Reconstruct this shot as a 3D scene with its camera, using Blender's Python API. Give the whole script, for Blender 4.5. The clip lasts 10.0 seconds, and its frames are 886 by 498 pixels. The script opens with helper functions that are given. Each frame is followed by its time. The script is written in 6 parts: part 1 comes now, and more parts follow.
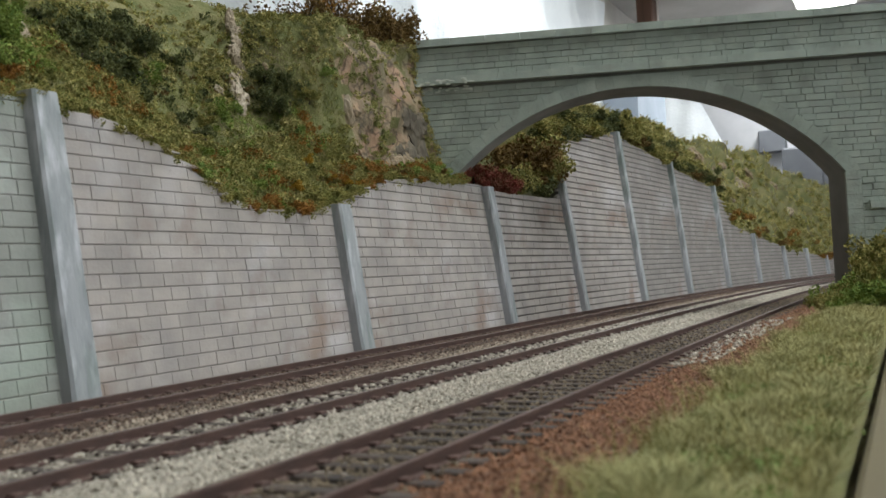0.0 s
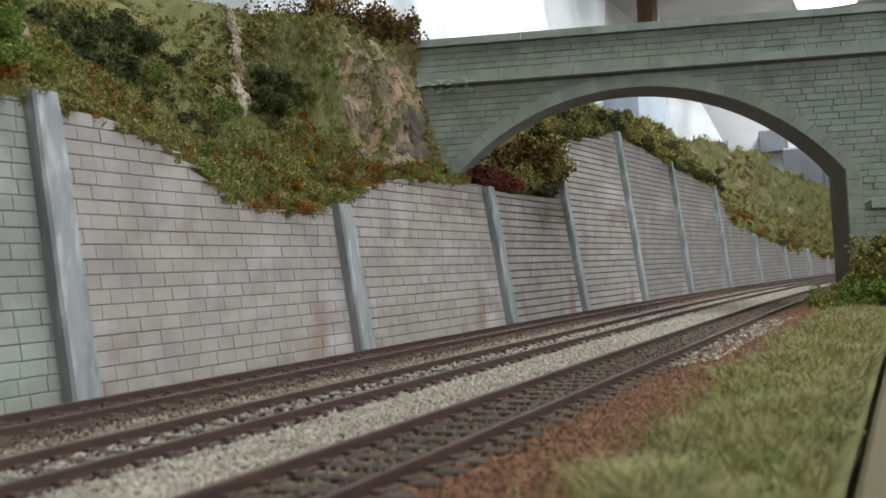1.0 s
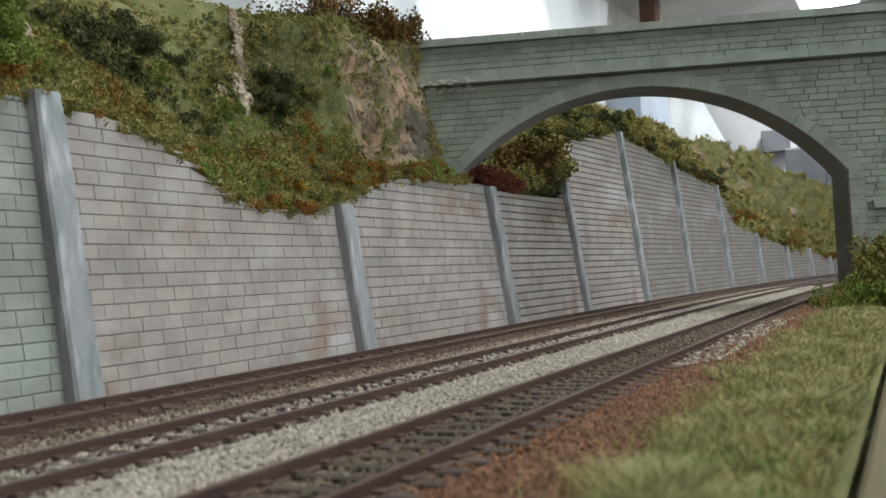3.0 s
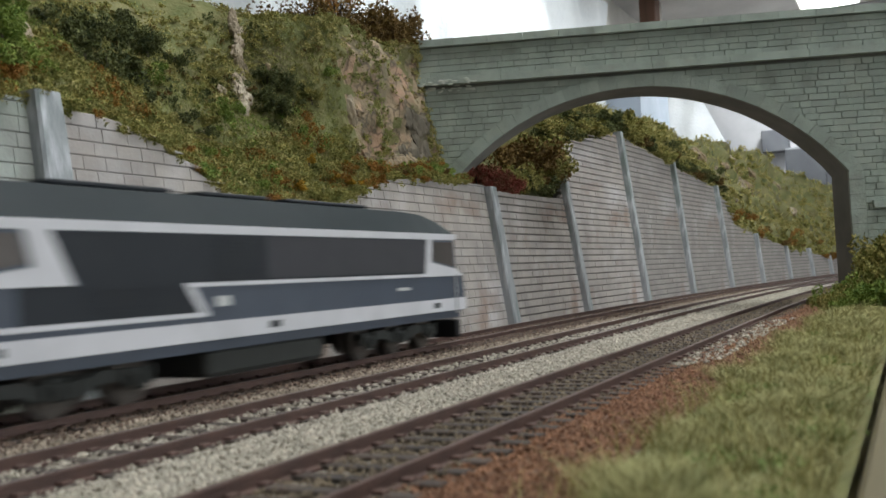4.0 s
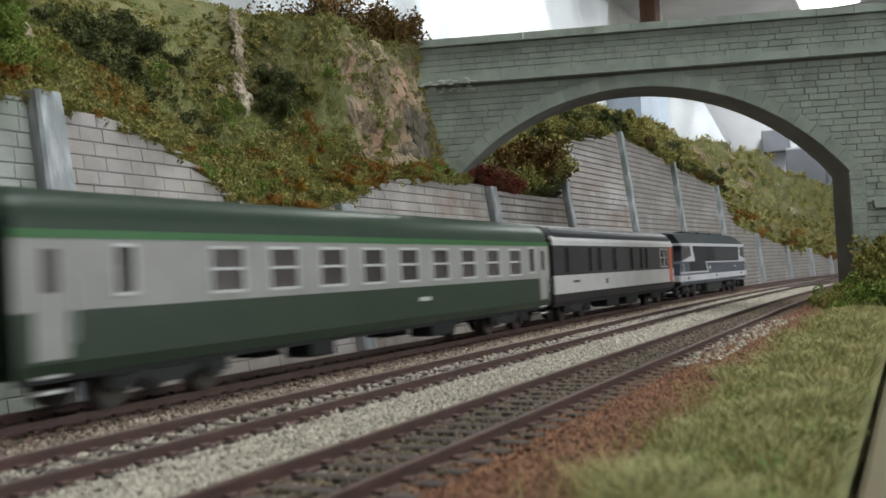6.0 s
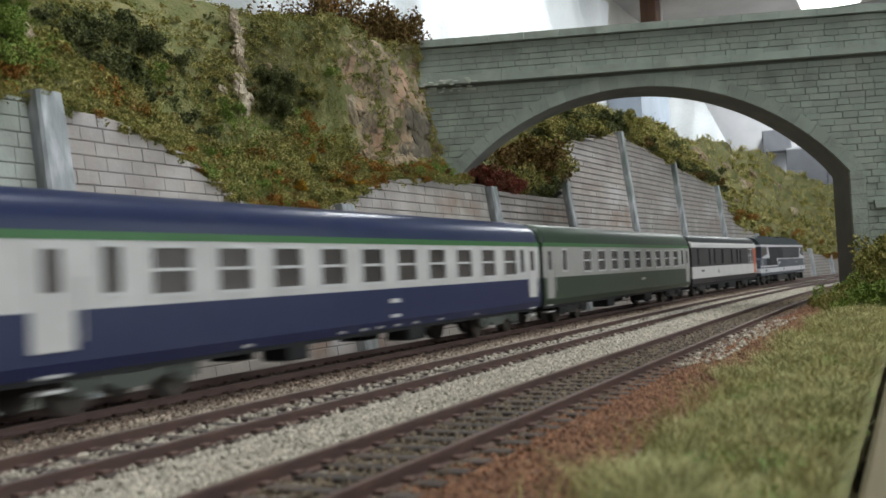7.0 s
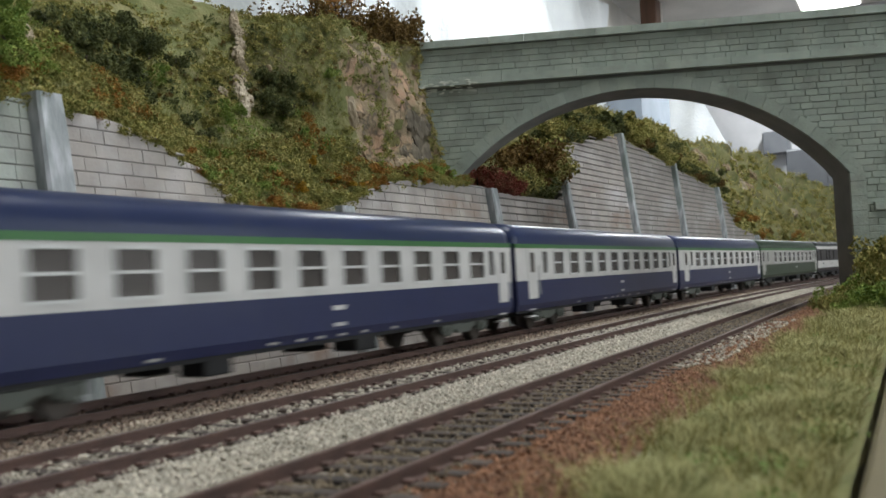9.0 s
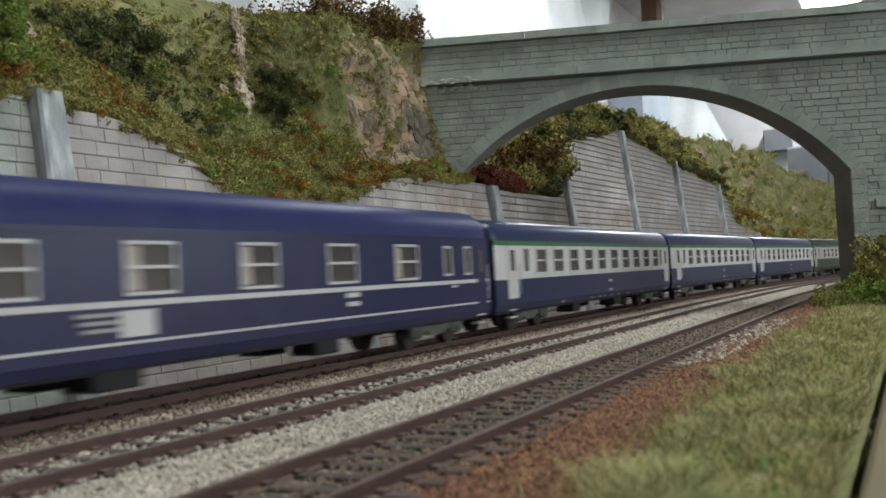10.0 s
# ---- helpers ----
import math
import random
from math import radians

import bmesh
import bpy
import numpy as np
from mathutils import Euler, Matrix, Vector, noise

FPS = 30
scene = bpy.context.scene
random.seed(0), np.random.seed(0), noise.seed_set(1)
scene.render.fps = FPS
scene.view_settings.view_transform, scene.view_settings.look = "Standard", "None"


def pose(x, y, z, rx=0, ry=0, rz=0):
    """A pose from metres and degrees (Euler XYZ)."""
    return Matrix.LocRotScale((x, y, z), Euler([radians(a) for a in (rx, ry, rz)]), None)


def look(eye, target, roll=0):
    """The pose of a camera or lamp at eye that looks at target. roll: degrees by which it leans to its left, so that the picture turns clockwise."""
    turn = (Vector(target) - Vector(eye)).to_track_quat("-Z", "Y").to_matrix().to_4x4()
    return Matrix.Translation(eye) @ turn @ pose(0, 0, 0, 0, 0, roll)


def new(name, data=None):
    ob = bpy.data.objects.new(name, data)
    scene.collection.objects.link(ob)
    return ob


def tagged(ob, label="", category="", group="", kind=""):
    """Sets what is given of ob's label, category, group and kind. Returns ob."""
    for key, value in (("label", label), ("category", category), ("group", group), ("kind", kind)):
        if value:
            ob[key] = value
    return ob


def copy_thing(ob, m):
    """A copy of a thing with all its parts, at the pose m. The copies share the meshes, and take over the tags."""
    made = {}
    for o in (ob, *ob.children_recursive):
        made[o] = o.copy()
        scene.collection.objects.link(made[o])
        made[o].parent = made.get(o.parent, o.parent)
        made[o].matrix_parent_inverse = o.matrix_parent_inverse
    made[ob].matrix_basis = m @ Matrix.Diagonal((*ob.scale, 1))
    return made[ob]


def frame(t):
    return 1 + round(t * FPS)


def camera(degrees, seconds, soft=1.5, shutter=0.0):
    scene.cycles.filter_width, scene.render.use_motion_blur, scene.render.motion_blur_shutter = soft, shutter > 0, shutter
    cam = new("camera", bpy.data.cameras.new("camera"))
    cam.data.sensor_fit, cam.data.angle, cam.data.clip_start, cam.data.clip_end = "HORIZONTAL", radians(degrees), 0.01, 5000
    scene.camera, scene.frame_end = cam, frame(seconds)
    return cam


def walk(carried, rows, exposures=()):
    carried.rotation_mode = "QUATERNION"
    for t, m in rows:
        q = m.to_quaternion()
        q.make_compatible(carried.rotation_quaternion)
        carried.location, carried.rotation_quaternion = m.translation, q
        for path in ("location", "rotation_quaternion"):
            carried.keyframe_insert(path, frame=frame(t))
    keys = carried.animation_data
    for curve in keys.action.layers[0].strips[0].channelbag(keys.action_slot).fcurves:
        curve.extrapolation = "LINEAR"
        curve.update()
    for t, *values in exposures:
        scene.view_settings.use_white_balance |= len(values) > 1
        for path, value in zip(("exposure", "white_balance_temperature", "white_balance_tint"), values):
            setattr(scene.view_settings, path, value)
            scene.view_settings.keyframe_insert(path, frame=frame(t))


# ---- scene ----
# A model railway in 1:87 scale; lengths in the code are millimetres, x along the tracks, y towards the wall.
MM = 0.001
cam = camera(51.42, 10.0, soft=1.6, shutter=0.5)
cam.data.dof.use_dof, cam.data.dof.focus_distance, cam.data.dof.aperture_fstop = True, 0.53, 50.0


def cam_pose(dx, dy):
    right = Vector((0.4566, -0.88811, -0.05266))
    up = Vector((-0.00344, -0.06095, 0.99813))
    fwd = Vector((0.88967, 0.45557, 0.03088))
    m = Matrix((right, up, -fwd)).transposed().to_4x4()
    m.translation = (0, 0, 0.02401)
    return m @ pose(0, 0, 0, dy * 0.0352, dx * 0.0352, 0)


walk(cam, [(t, cam_pose(dx, dy)) for t, dx, dy in (
    (0.0, -4.8, 0), (0.5, -4.5, 0), (1.0, -3.8, 0), (1.5, -1.5, 0), (2.0, -1.0, 0), (2.5, 0, 0), (4.0, 0, 0), (5.5, 0.2, 0),
    (7.0, 1.5, 0), (8.5, 1.8, 0), (8.8, 1.9, 0.5), (9.0, 1.9, 2.8), (9.2, 1.9, 0.5), (9.5, 1.9, 0), (10.0, 3.2, -1.5))],
    exposures=[(0.0, 0.08, 6380, 5), (10.0, 0.08, 6380, 5)])

# ---- light: daylight from assumed windows behind the viewer, seen and added ceiling tube panels ----
world = bpy.data.worlds.new("world")
scene.world = world
world.use_nodes = True
wn = world.node_tree
sky = wn.nodes.new("ShaderNodeTexSky")
sky.sky_type, sky.sun_disc, sky.sun_elevation, sky.sun_rotation = "NISHITA", False, radians(40), radians(200)
wn.links.new(sky.outputs[0], wn.nodes["Background"].inputs[0])
wn.nodes["Background"].inputs[1].default_value = 0.1


def area(name, m, sx, sy, watts, color):
    d = bpy.data.lights.new(name, "AREA")
    d.shape, d.size, d.size_y, d.energy, d.color = "RECTANGLE", sx, sy, watts, color
    ob = new(name, d)
    ob.matrix_world = m
    return ob


CEIL, FLOOR = 1.55, -1.0
# windows assumed out of view, to give light from the viewer's side
WINDOWS = ((0.3, 10.0), (2.1, 2.0))
for wx, watts in WINDOWS:
    area("window_light", look((wx, -1.93, 0.55), (wx, 0, 0.35)), 1.3, 1.1, watts, (0.93, 0.97, 1.0))
# first two panels are unseen, added to brighten the foreground and the sheet
PANELS = ((0.35, -0.15, 13.0), (3.1, 0.85, 17.0), (5.35, 0.36, 29.0))
for px, py, watts in PANELS:
    area("panel_light", look((px, py, CEIL - 0.05), (px, py, 0)), 1.1, 0.3, watts, (0.97, 0.985, 1.0))


# ---- materials ----
def mat(name, color, color2=None, rough=0.6, metal=0.0, scale=60.0, fine=600.0, bump=0.2, mix=(0.35, 0.65), rand=0.0,
        dirt=None, dirt_scale=14.0, dirt_amount=0.5, spec=0.5, emit=0.0, dirt2=None, dirt2_scale=30.0, dirt2_amount=0.5, stretch=None, island=False, bump_dist=0.0004, crack=None):
    m = bpy.data.materials.new(name)
    m.use_nodes = True
    t = m.node_tree
    n, l = t.nodes, t.links
    b = n["Principled BSDF"]
    b.inputs["Roughness"].default_value = rough
    b.inputs["Metallic"].default_value = metal
    b.inputs["Specular IOR Level"].default_value = spec
    co = n.new("ShaderNodeTexCoord").outputs["Object"]
    if stretch:
        mp = n.new("ShaderNodeMapping")
        mp.inputs["Scale"].default_value = stretch
        l.new(co, mp.inputs[0])
        co = mp.outputs[0]

    def noise_tex(sc, det=4):
        x = n.new("ShaderNodeTexNoise")
        x.inputs["Scale"].default_value = sc
        x.inputs["Detail"].default_value = det
        l.new(co, x.inputs["Vector"])
        return x.outputs["Fac"]

    def ramp(fac, lo, hi):
        x = n.new("ShaderNodeMapRange")
        x.inputs[1].default_value, x.inputs[2].default_value = lo, hi
        l.new(fac, x.inputs[0])
        return x.outputs[0]

    def blend(fac, a, c, kind="MIX"):
        x = n.new("ShaderNodeMix")
        x.data_type, x.blend_type = "RGBA", kind
        if isinstance(fac, float):
            x.inputs[0].default_value = fac
        else:
            l.new(fac, x.inputs[0])
        for sock, v in ((x.inputs[6], a), (x.inputs[7], c)):
            if isinstance(v, tuple):
                sock.default_value = (*v, 1)
            else:
                l.new(v, sock)
        return x.outputs[2]

    out = blend(ramp(noise_tex(scale), *mix), color, color2 or tuple(0.8 * v for v in color))
    if dirt:
        f = ramp(noise_tex(dirt_scale, 6), 0.5, 0.72)
        k = n.new("ShaderNodeMath")
        k.operation = "MULTIPLY"
        l.new(f, k.inputs[0])
        k.inputs[1].default_value = dirt_amount
        out = blend(k.outputs[0], out, dirt)
    if dirt2:
        f = ramp(noise_tex(dirt2_scale, 7), 0.52, 0.68)
        k = n.new("ShaderNodeMath")
        k.operation = "MULTIPLY"
        l.new(f, k.inputs[0])
        k.inputs[1].default_value = dirt2_amount
        out = blend(k.outputs[0], out, dirt2)
    # dark crack lines: the shade of their depth is put into the colour
    if crack:
        wob = n.new("ShaderNodeTexNoise")
        wob.inputs["Scale"].default_value = 120
        l.new(co, wob.inputs["Vector"])
        add = n.new("ShaderNodeVectorMath")
        add.operation = "MULTIPLY_ADD"
        l.new(wob.outputs["Color"], add.inputs[0])
        add.inputs[1].default_value = (0.012, 0.012, 0.012)
        l.new(co, add.inputs[2])
        vor = n.new("ShaderNodeTexVoronoi")
        vor.feature = "DISTANCE_TO_EDGE"
        vor.inputs["Scale"].default_value = 75
        l.new(add.outputs[0], vor.inputs["Vector"])
        f = ramp(vor.outputs["Distance"], 0.07, 0.0)
        k = n.new("ShaderNodeMath")
        k.operation = "MULTIPLY"
        l.new(f, k.inputs[0])
        k.inputs[1].default_value = 0.75
        out = blend(k.outputs[0], out, crack)
    if rand:
        if island:
            r = n.new("ShaderNodeNewGeometry").outputs["Random Per Island"]
        else:
            r = n.new("ShaderNodeObjectInfo").outputs["Random"]
        h = n.new("ShaderNodeHueSaturation")
        l.new(out, h.inputs["Color"])
        mr = n.new("ShaderNodeMapRange")
        mr.inputs[3].default_value, mr.inputs[4].default_value = 1 - rand, 1 + rand
        l.new(r, mr.inputs[0])
        l.new(mr.outputs[0], h.inputs["Value"])
        out = h.outputs[0]
    l.new(out, b.inputs["Base Color"])
    if bump:
        bp = n.new("ShaderNodeBump")
        bp.inputs["Strength"].default_value = bump
        bp.inputs["Distance"].default_value = bump_dist
        l.new(noise_tex(fine, 5), bp.inputs["Height"])
        l.new(bp.outputs[0], b.inputs["Normal"])
    if emit:
        b.inputs["Emission Color"].default_value = (*color, 1)
        b.inputs["Emission Strength"].default_value = emit
    return m


def leaf_mat(name, cols, rough=0.8, clump=210.0):
    """Foliage flock: the colour changes from clump to clump and from leaf to leaf."""
    m = bpy.data.materials.new(name)
    m.use_nodes = True
    n, l = m.node_tree.nodes, m.node_tree.links
    b = n["Principled BSDF"]
    b.inputs["Roughness"].default_value = rough
    b.inputs["Specular IOR Level"].default_value = 0.2
    r = n.new("ShaderNodeValToRGB")
    e = r.color_ramp.elements
    while len(e) < len(cols):
        e.new(0.5)
    for i, c in enumerate(cols):
        e[i].position = i / (len(cols) - 1)
        e[i].color = (*c, 1)
    geo = n.new("ShaderNodeNewGeometry")
    x = n.new("ShaderNodeTexNoise")
    x.inputs["Scale"].default_value, x.inputs["Detail"].default_value = clump, 2
    l.new(geo.outputs["Position"], x.inputs["Vector"])
    s = n.new("ShaderNodeMapRange")
    s.inputs[1].default_value, s.inputs[2].default_value = 0.28, 0.72
    l.new(x.outputs["Fac"], s.inputs[0])
    k = n.new("ShaderNodeMix")
    k.inputs[0].default_value = 0.6
    l.new(geo.outputs["Random Per Island"], k.inputs[2])
    l.new(s.outputs[0], k.inputs[3])
    l.new(k.outputs[0], r.inputs[0])
    l.new(r.outputs[0], b.inputs["Base Color"])
    return m


M = dict(
    brick=mat("wall_block", (0.42, 0.375, 0.345), (0.33, 0.30, 0.285), 0.7, scale=75, fine=900, bump=0.35, rand=0.06,
              dirt=(0.58, 0.56, 0.58), dirt_scale=30, dirt_amount=0.8, dirt2=(0.30, 0.22, 0.175), dirt2_scale=38, dirt2_amount=0.85),
    # darker copy of wall_block, dims the overbright far bays through their colour
    brick_join=mat("wall_block_dimmed", (0.32, 0.29, 0.27), (0.255, 0.233, 0.222), 0.7, scale=75, fine=900, bump=0.35, rand=0.06,
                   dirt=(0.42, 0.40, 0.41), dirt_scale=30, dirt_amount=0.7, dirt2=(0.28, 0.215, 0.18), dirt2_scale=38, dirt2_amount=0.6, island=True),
    # grey-green blocks with paler patches for the two left bays
    brick_left=mat("wall_block_grey_green", (0.33, 0.335, 0.31), (0.265, 0.275, 0.25), 0.7, scale=75, fine=900, bump=0.35, rand=0.06,
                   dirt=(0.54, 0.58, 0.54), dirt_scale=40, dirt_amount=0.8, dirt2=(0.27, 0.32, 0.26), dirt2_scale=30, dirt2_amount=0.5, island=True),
    mortar=mat("wall_mortar", (0.17, 0.155, 0.145), rough=0.9, fine=800),
    concrete=mat("post_concrete", (0.37, 0.38, 0.40), (0.26, 0.285, 0.29), 0.7, scale=170, fine=1200, bump=0.4,
                 dirt=(0.64, 0.65, 0.69), dirt_scale=210, dirt_amount=0.9, dirt2=(0.19, 0.235, 0.215), dirt2_scale=150, dirt2_amount=0.8, stretch=(1, 1, 0.25)),
    bridge=mat("bridge_stone", (0.35, 0.395, 0.35), (0.275, 0.315, 0.275), 0.8, scale=60, fine=700, bump=0.8, rand=0.08,
               dirt=(0.40, 0.42, 0.36), dirt_scale=90, dirt_amount=0.55, dirt2=(0.17, 0.185, 0.155), dirt2_scale=80, dirt2_amount=0.35),
    bridge_join=mat("bridge_stone_far", (0.35, 0.395, 0.35), (0.275, 0.315, 0.275), 0.8, scale=60, fine=700, bump=0.8, rand=0.08,
                    dirt=(0.40, 0.42, 0.36), dirt_scale=90, dirt_amount=0.55, dirt2=(0.17, 0.185, 0.155), dirt2_scale=80, dirt2_amount=0.35, island=True),
    bridge_mortar=mat("bridge_mortar", (0.15, 0.155, 0.135), rough=0.9, fine=900),
    plaster_old=mat("old_plaster", (0.58, 0.60, 0.55), (0.45, 0.48, 0.42), 0.9, scale=200, fine=900),
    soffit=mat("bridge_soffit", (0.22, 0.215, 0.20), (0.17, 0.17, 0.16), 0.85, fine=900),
    rail=mat("rail_rust", (0.13, 0.075, 0.062), (0.09, 0.055, 0.048), 0.6, scale=120, fine=1200, metal=0.2),
    railtop=mat("rail_steel", (0.30, 0.26, 0.25), (0.2, 0.15, 0.14), 0.42, metal=0.8, scale=50, stretch=(0.2, 1, 1)),
    sleeper=mat("sleeper_wood", (0.075, 0.055, 0.045), (0.045, 0.036, 0.032), 0.8, scale=200, fine=1500, bump=0.4, rand=0.25),
    ballast=mat("ballast_bed", (0.30, 0.26, 0.22), (0.2, 0.17, 0.14), 0.9, scale=300, fine=900, bump=0.8),
    earth=mat("earth", (0.16, 0.09, 0.055), (0.11, 0.07, 0.045), 0.9, scale=150, fine=700, bump=0.8),
    stone_pale=mat("ballast_pale", (0.52, 0.475, 0.40), (0.38, 0.345, 0.285), 0.85, scale=300, rand=0.3, island=True, bump=0),
    stone_beige=mat("ballast_beige", (0.40, 0.335, 0.265), (0.27, 0.22, 0.17), 0.85, scale=300, rand=0.35, island=True, bump=0),
    stone_grey=mat("ballast_grey", (0.20, 0.155, 0.105), (0.115, 0.088, 0.062), 0.85, scale=300, rand=0.35, island=True, bump=0),
    stone_brown=mat("ballast_brown", (0.17, 0.115, 0.085), (0.10, 0.07, 0.055), 0.85, scale=300, rand=0.35, island=True, bump=0),
    stone_rust=mat("ballast_rust", (0.30, 0.15, 0.085), (0.19, 0.095, 0.055), 0.85, scale=300, rand=0.35, island=True, bump=0),
    hill=mat("hill_turf", (0.12, 0.135, 0.045), (0.22, 0.20, 0.085), 0.95, scale=70, fine=500, bump=0.9,
             dirt=(0.10, 0.075, 0.04), dirt_scale=22, dirt_amount=0.7, bump_dist=0.001),
    rock=mat("cliff_rock", (0.34, 0.25, 0.16), (0.18, 0.145, 0.09), 0.85, scale=80, fine=450, bump=0.9, crack=(0.05, 0.04, 0.03),
             dirt=(0.20, 0.20, 0.095), dirt_scale=60, dirt_amount=0.75, dirt2=(0.46, 0.28, 0.19), dirt2_scale=70, dirt2_amount=0.8, bump_dist=0.001),
    rock_pale=mat("rock_pale", (0.46, 0.39, 0.30), (0.28, 0.22, 0.15), 0.85, scale=60, fine=400, bump=0.7),
    rock_dark=mat("rock_dark", (0.17, 0.14, 0.10), (0.09, 0.075, 0.055), 0.85, scale=80, fine=400, bump=0.7),
    grass=leaf_mat("grass_blades", ((0.10, 0.125, 0.045), (0.21, 0.23, 0.085), (0.46, 0.43, 0.22), (0.34, 0.31, 0.13), (0.14, 0.17, 0.06)), clump=120.0),
    moss=leaf_mat("verge_moss", ((0.13, 0.22, 0.06), (0.22, 0.32, 0.10), (0.30, 0.38, 0.14))),
    turf=leaf_mat("turf_fibres", ((0.12, 0.15, 0.045), (0.21, 0.23, 0.075), (0.34, 0.33, 0.13), (0.17, 0.19, 0.06)), clump=90.0),
    straw=leaf_mat("straw_fibres", ((0.15, 0.17, 0.055), (0.32, 0.30, 0.11), (0.47, 0.41, 0.18), (0.22, 0.22, 0.07))),
    olive=leaf_mat("leaves_olive", ((0.085, 0.10, 0.03), (0.19, 0.20, 0.055), (0.40, 0.35, 0.12), (0.26, 0.20, 0.065))),
    green=leaf_mat("leaves_green", ((0.06, 0.10, 0.024), (0.15, 0.23, 0.05), (0.28, 0.34, 0.08), (0.11, 0.16, 0.04))),
    dark=leaf_mat("leaves_dark", ((0.025, 0.035, 0.014), (0.06, 0.075, 0.028), (0.15, 0.16, 0.06), (0.05, 0.06, 0.024))),
    rusty=leaf_mat("leaves_rusty", ((0.11, 0.065, 0.025), (0.27, 0.12, 0.03), (0.37, 0.20, 0.045), (0.19, 0.12, 0.035))),
    brownleaf=leaf_mat("leaves_brown", ((0.06, 0.04, 0.015), (0.13, 0.08, 0.027), (0.20, 0.13, 0.04), (0.08, 0.06, 0.022))),
    wine=leaf_mat("leaves_wine", ((0.19, 0.055, 0.04), (0.30, 0.08, 0.06), (0.18, 0.08, 0.045), (0.26, 0.12, 0.065))),
    yellow=leaf_mat("leaves_yellow", ((0.30, 0.18, 0.025), (0.45, 0.27, 0.03), (0.26, 0.20, 0.04))),
    verge=mat("verge_turf", (0.24, 0.24, 0.10), (0.17, 0.15, 0.075), 0.95, scale=70, fine=700, bump=0.6, dirt=(0.13, 0.19, 0.06), dirt_scale=45, dirt_amount=0.6),
    twig=mat("twig", (0.06, 0.045, 0.03), rough=0.9),
    board=mat("pine_board", (0.165, 0.135, 0.07), (0.11, 0.09, 0.05), 0.7, scale=30, fine=300, stretch=(0.1, 1, 1), bump=0.15),
    cloth=mat("white_sheet", (0.86, 0.89, 0.92), (0.80, 0.83, 0.87), 0.9, scale=6, fine=60, bump=0.3, bump_dist=0.01),
    plaster=mat("plaster", (0.74, 0.72, 0.68), (0.66, 0.64, 0.60), 0.9, scale=8, fine=120, bump=0.2, bump_dist=0.003),
    ceiling=mat("ceiling_board", (0.48, 0.46, 0.44), (0.42, 0.40, 0.38), 0.9, scale=5, fine=80),
    floor=mat("room_floor", (0.20, 0.17, 0.14), (0.15, 0.13, 0.11), 0.6, scale=6, fine=60),
    greywall=mat("grey_plaster", (0.50, 0.50, 0.52), (0.44, 0.44, 0.46), 0.9, scale=8, fine=120, bump=0.2, bump_dist=0.003),
    brownwood=mat("dark_beam", (0.13, 0.065, 0.04), (0.08, 0.04, 0.025), 0.6, scale=20, stretch=(1, 1, 0.1)),
    bluegrey_shade=mat("blue_grey_shade", (0.40, 0.45, 0.52), (0.34, 0.39, 0.46), 0.8, scale=8, fine=90, bump=0.2, bump_dist=0.003),
    slate=mat("slate_cabinet", (0.13, 0.135, 0.15), (0.10, 0.105, 0.12), 0.6, scale=8),
    lamp=mat("lamp_diffuser", (1.0, 0.98, 0.95), (1.0, 0.98, 0.95), emit=5.0, bump=0),
    daylight=mat("daylit_pane", (0.93, 0.97, 1.0), (0.93, 0.97, 1.0), emit=1.3, bump=0),
)


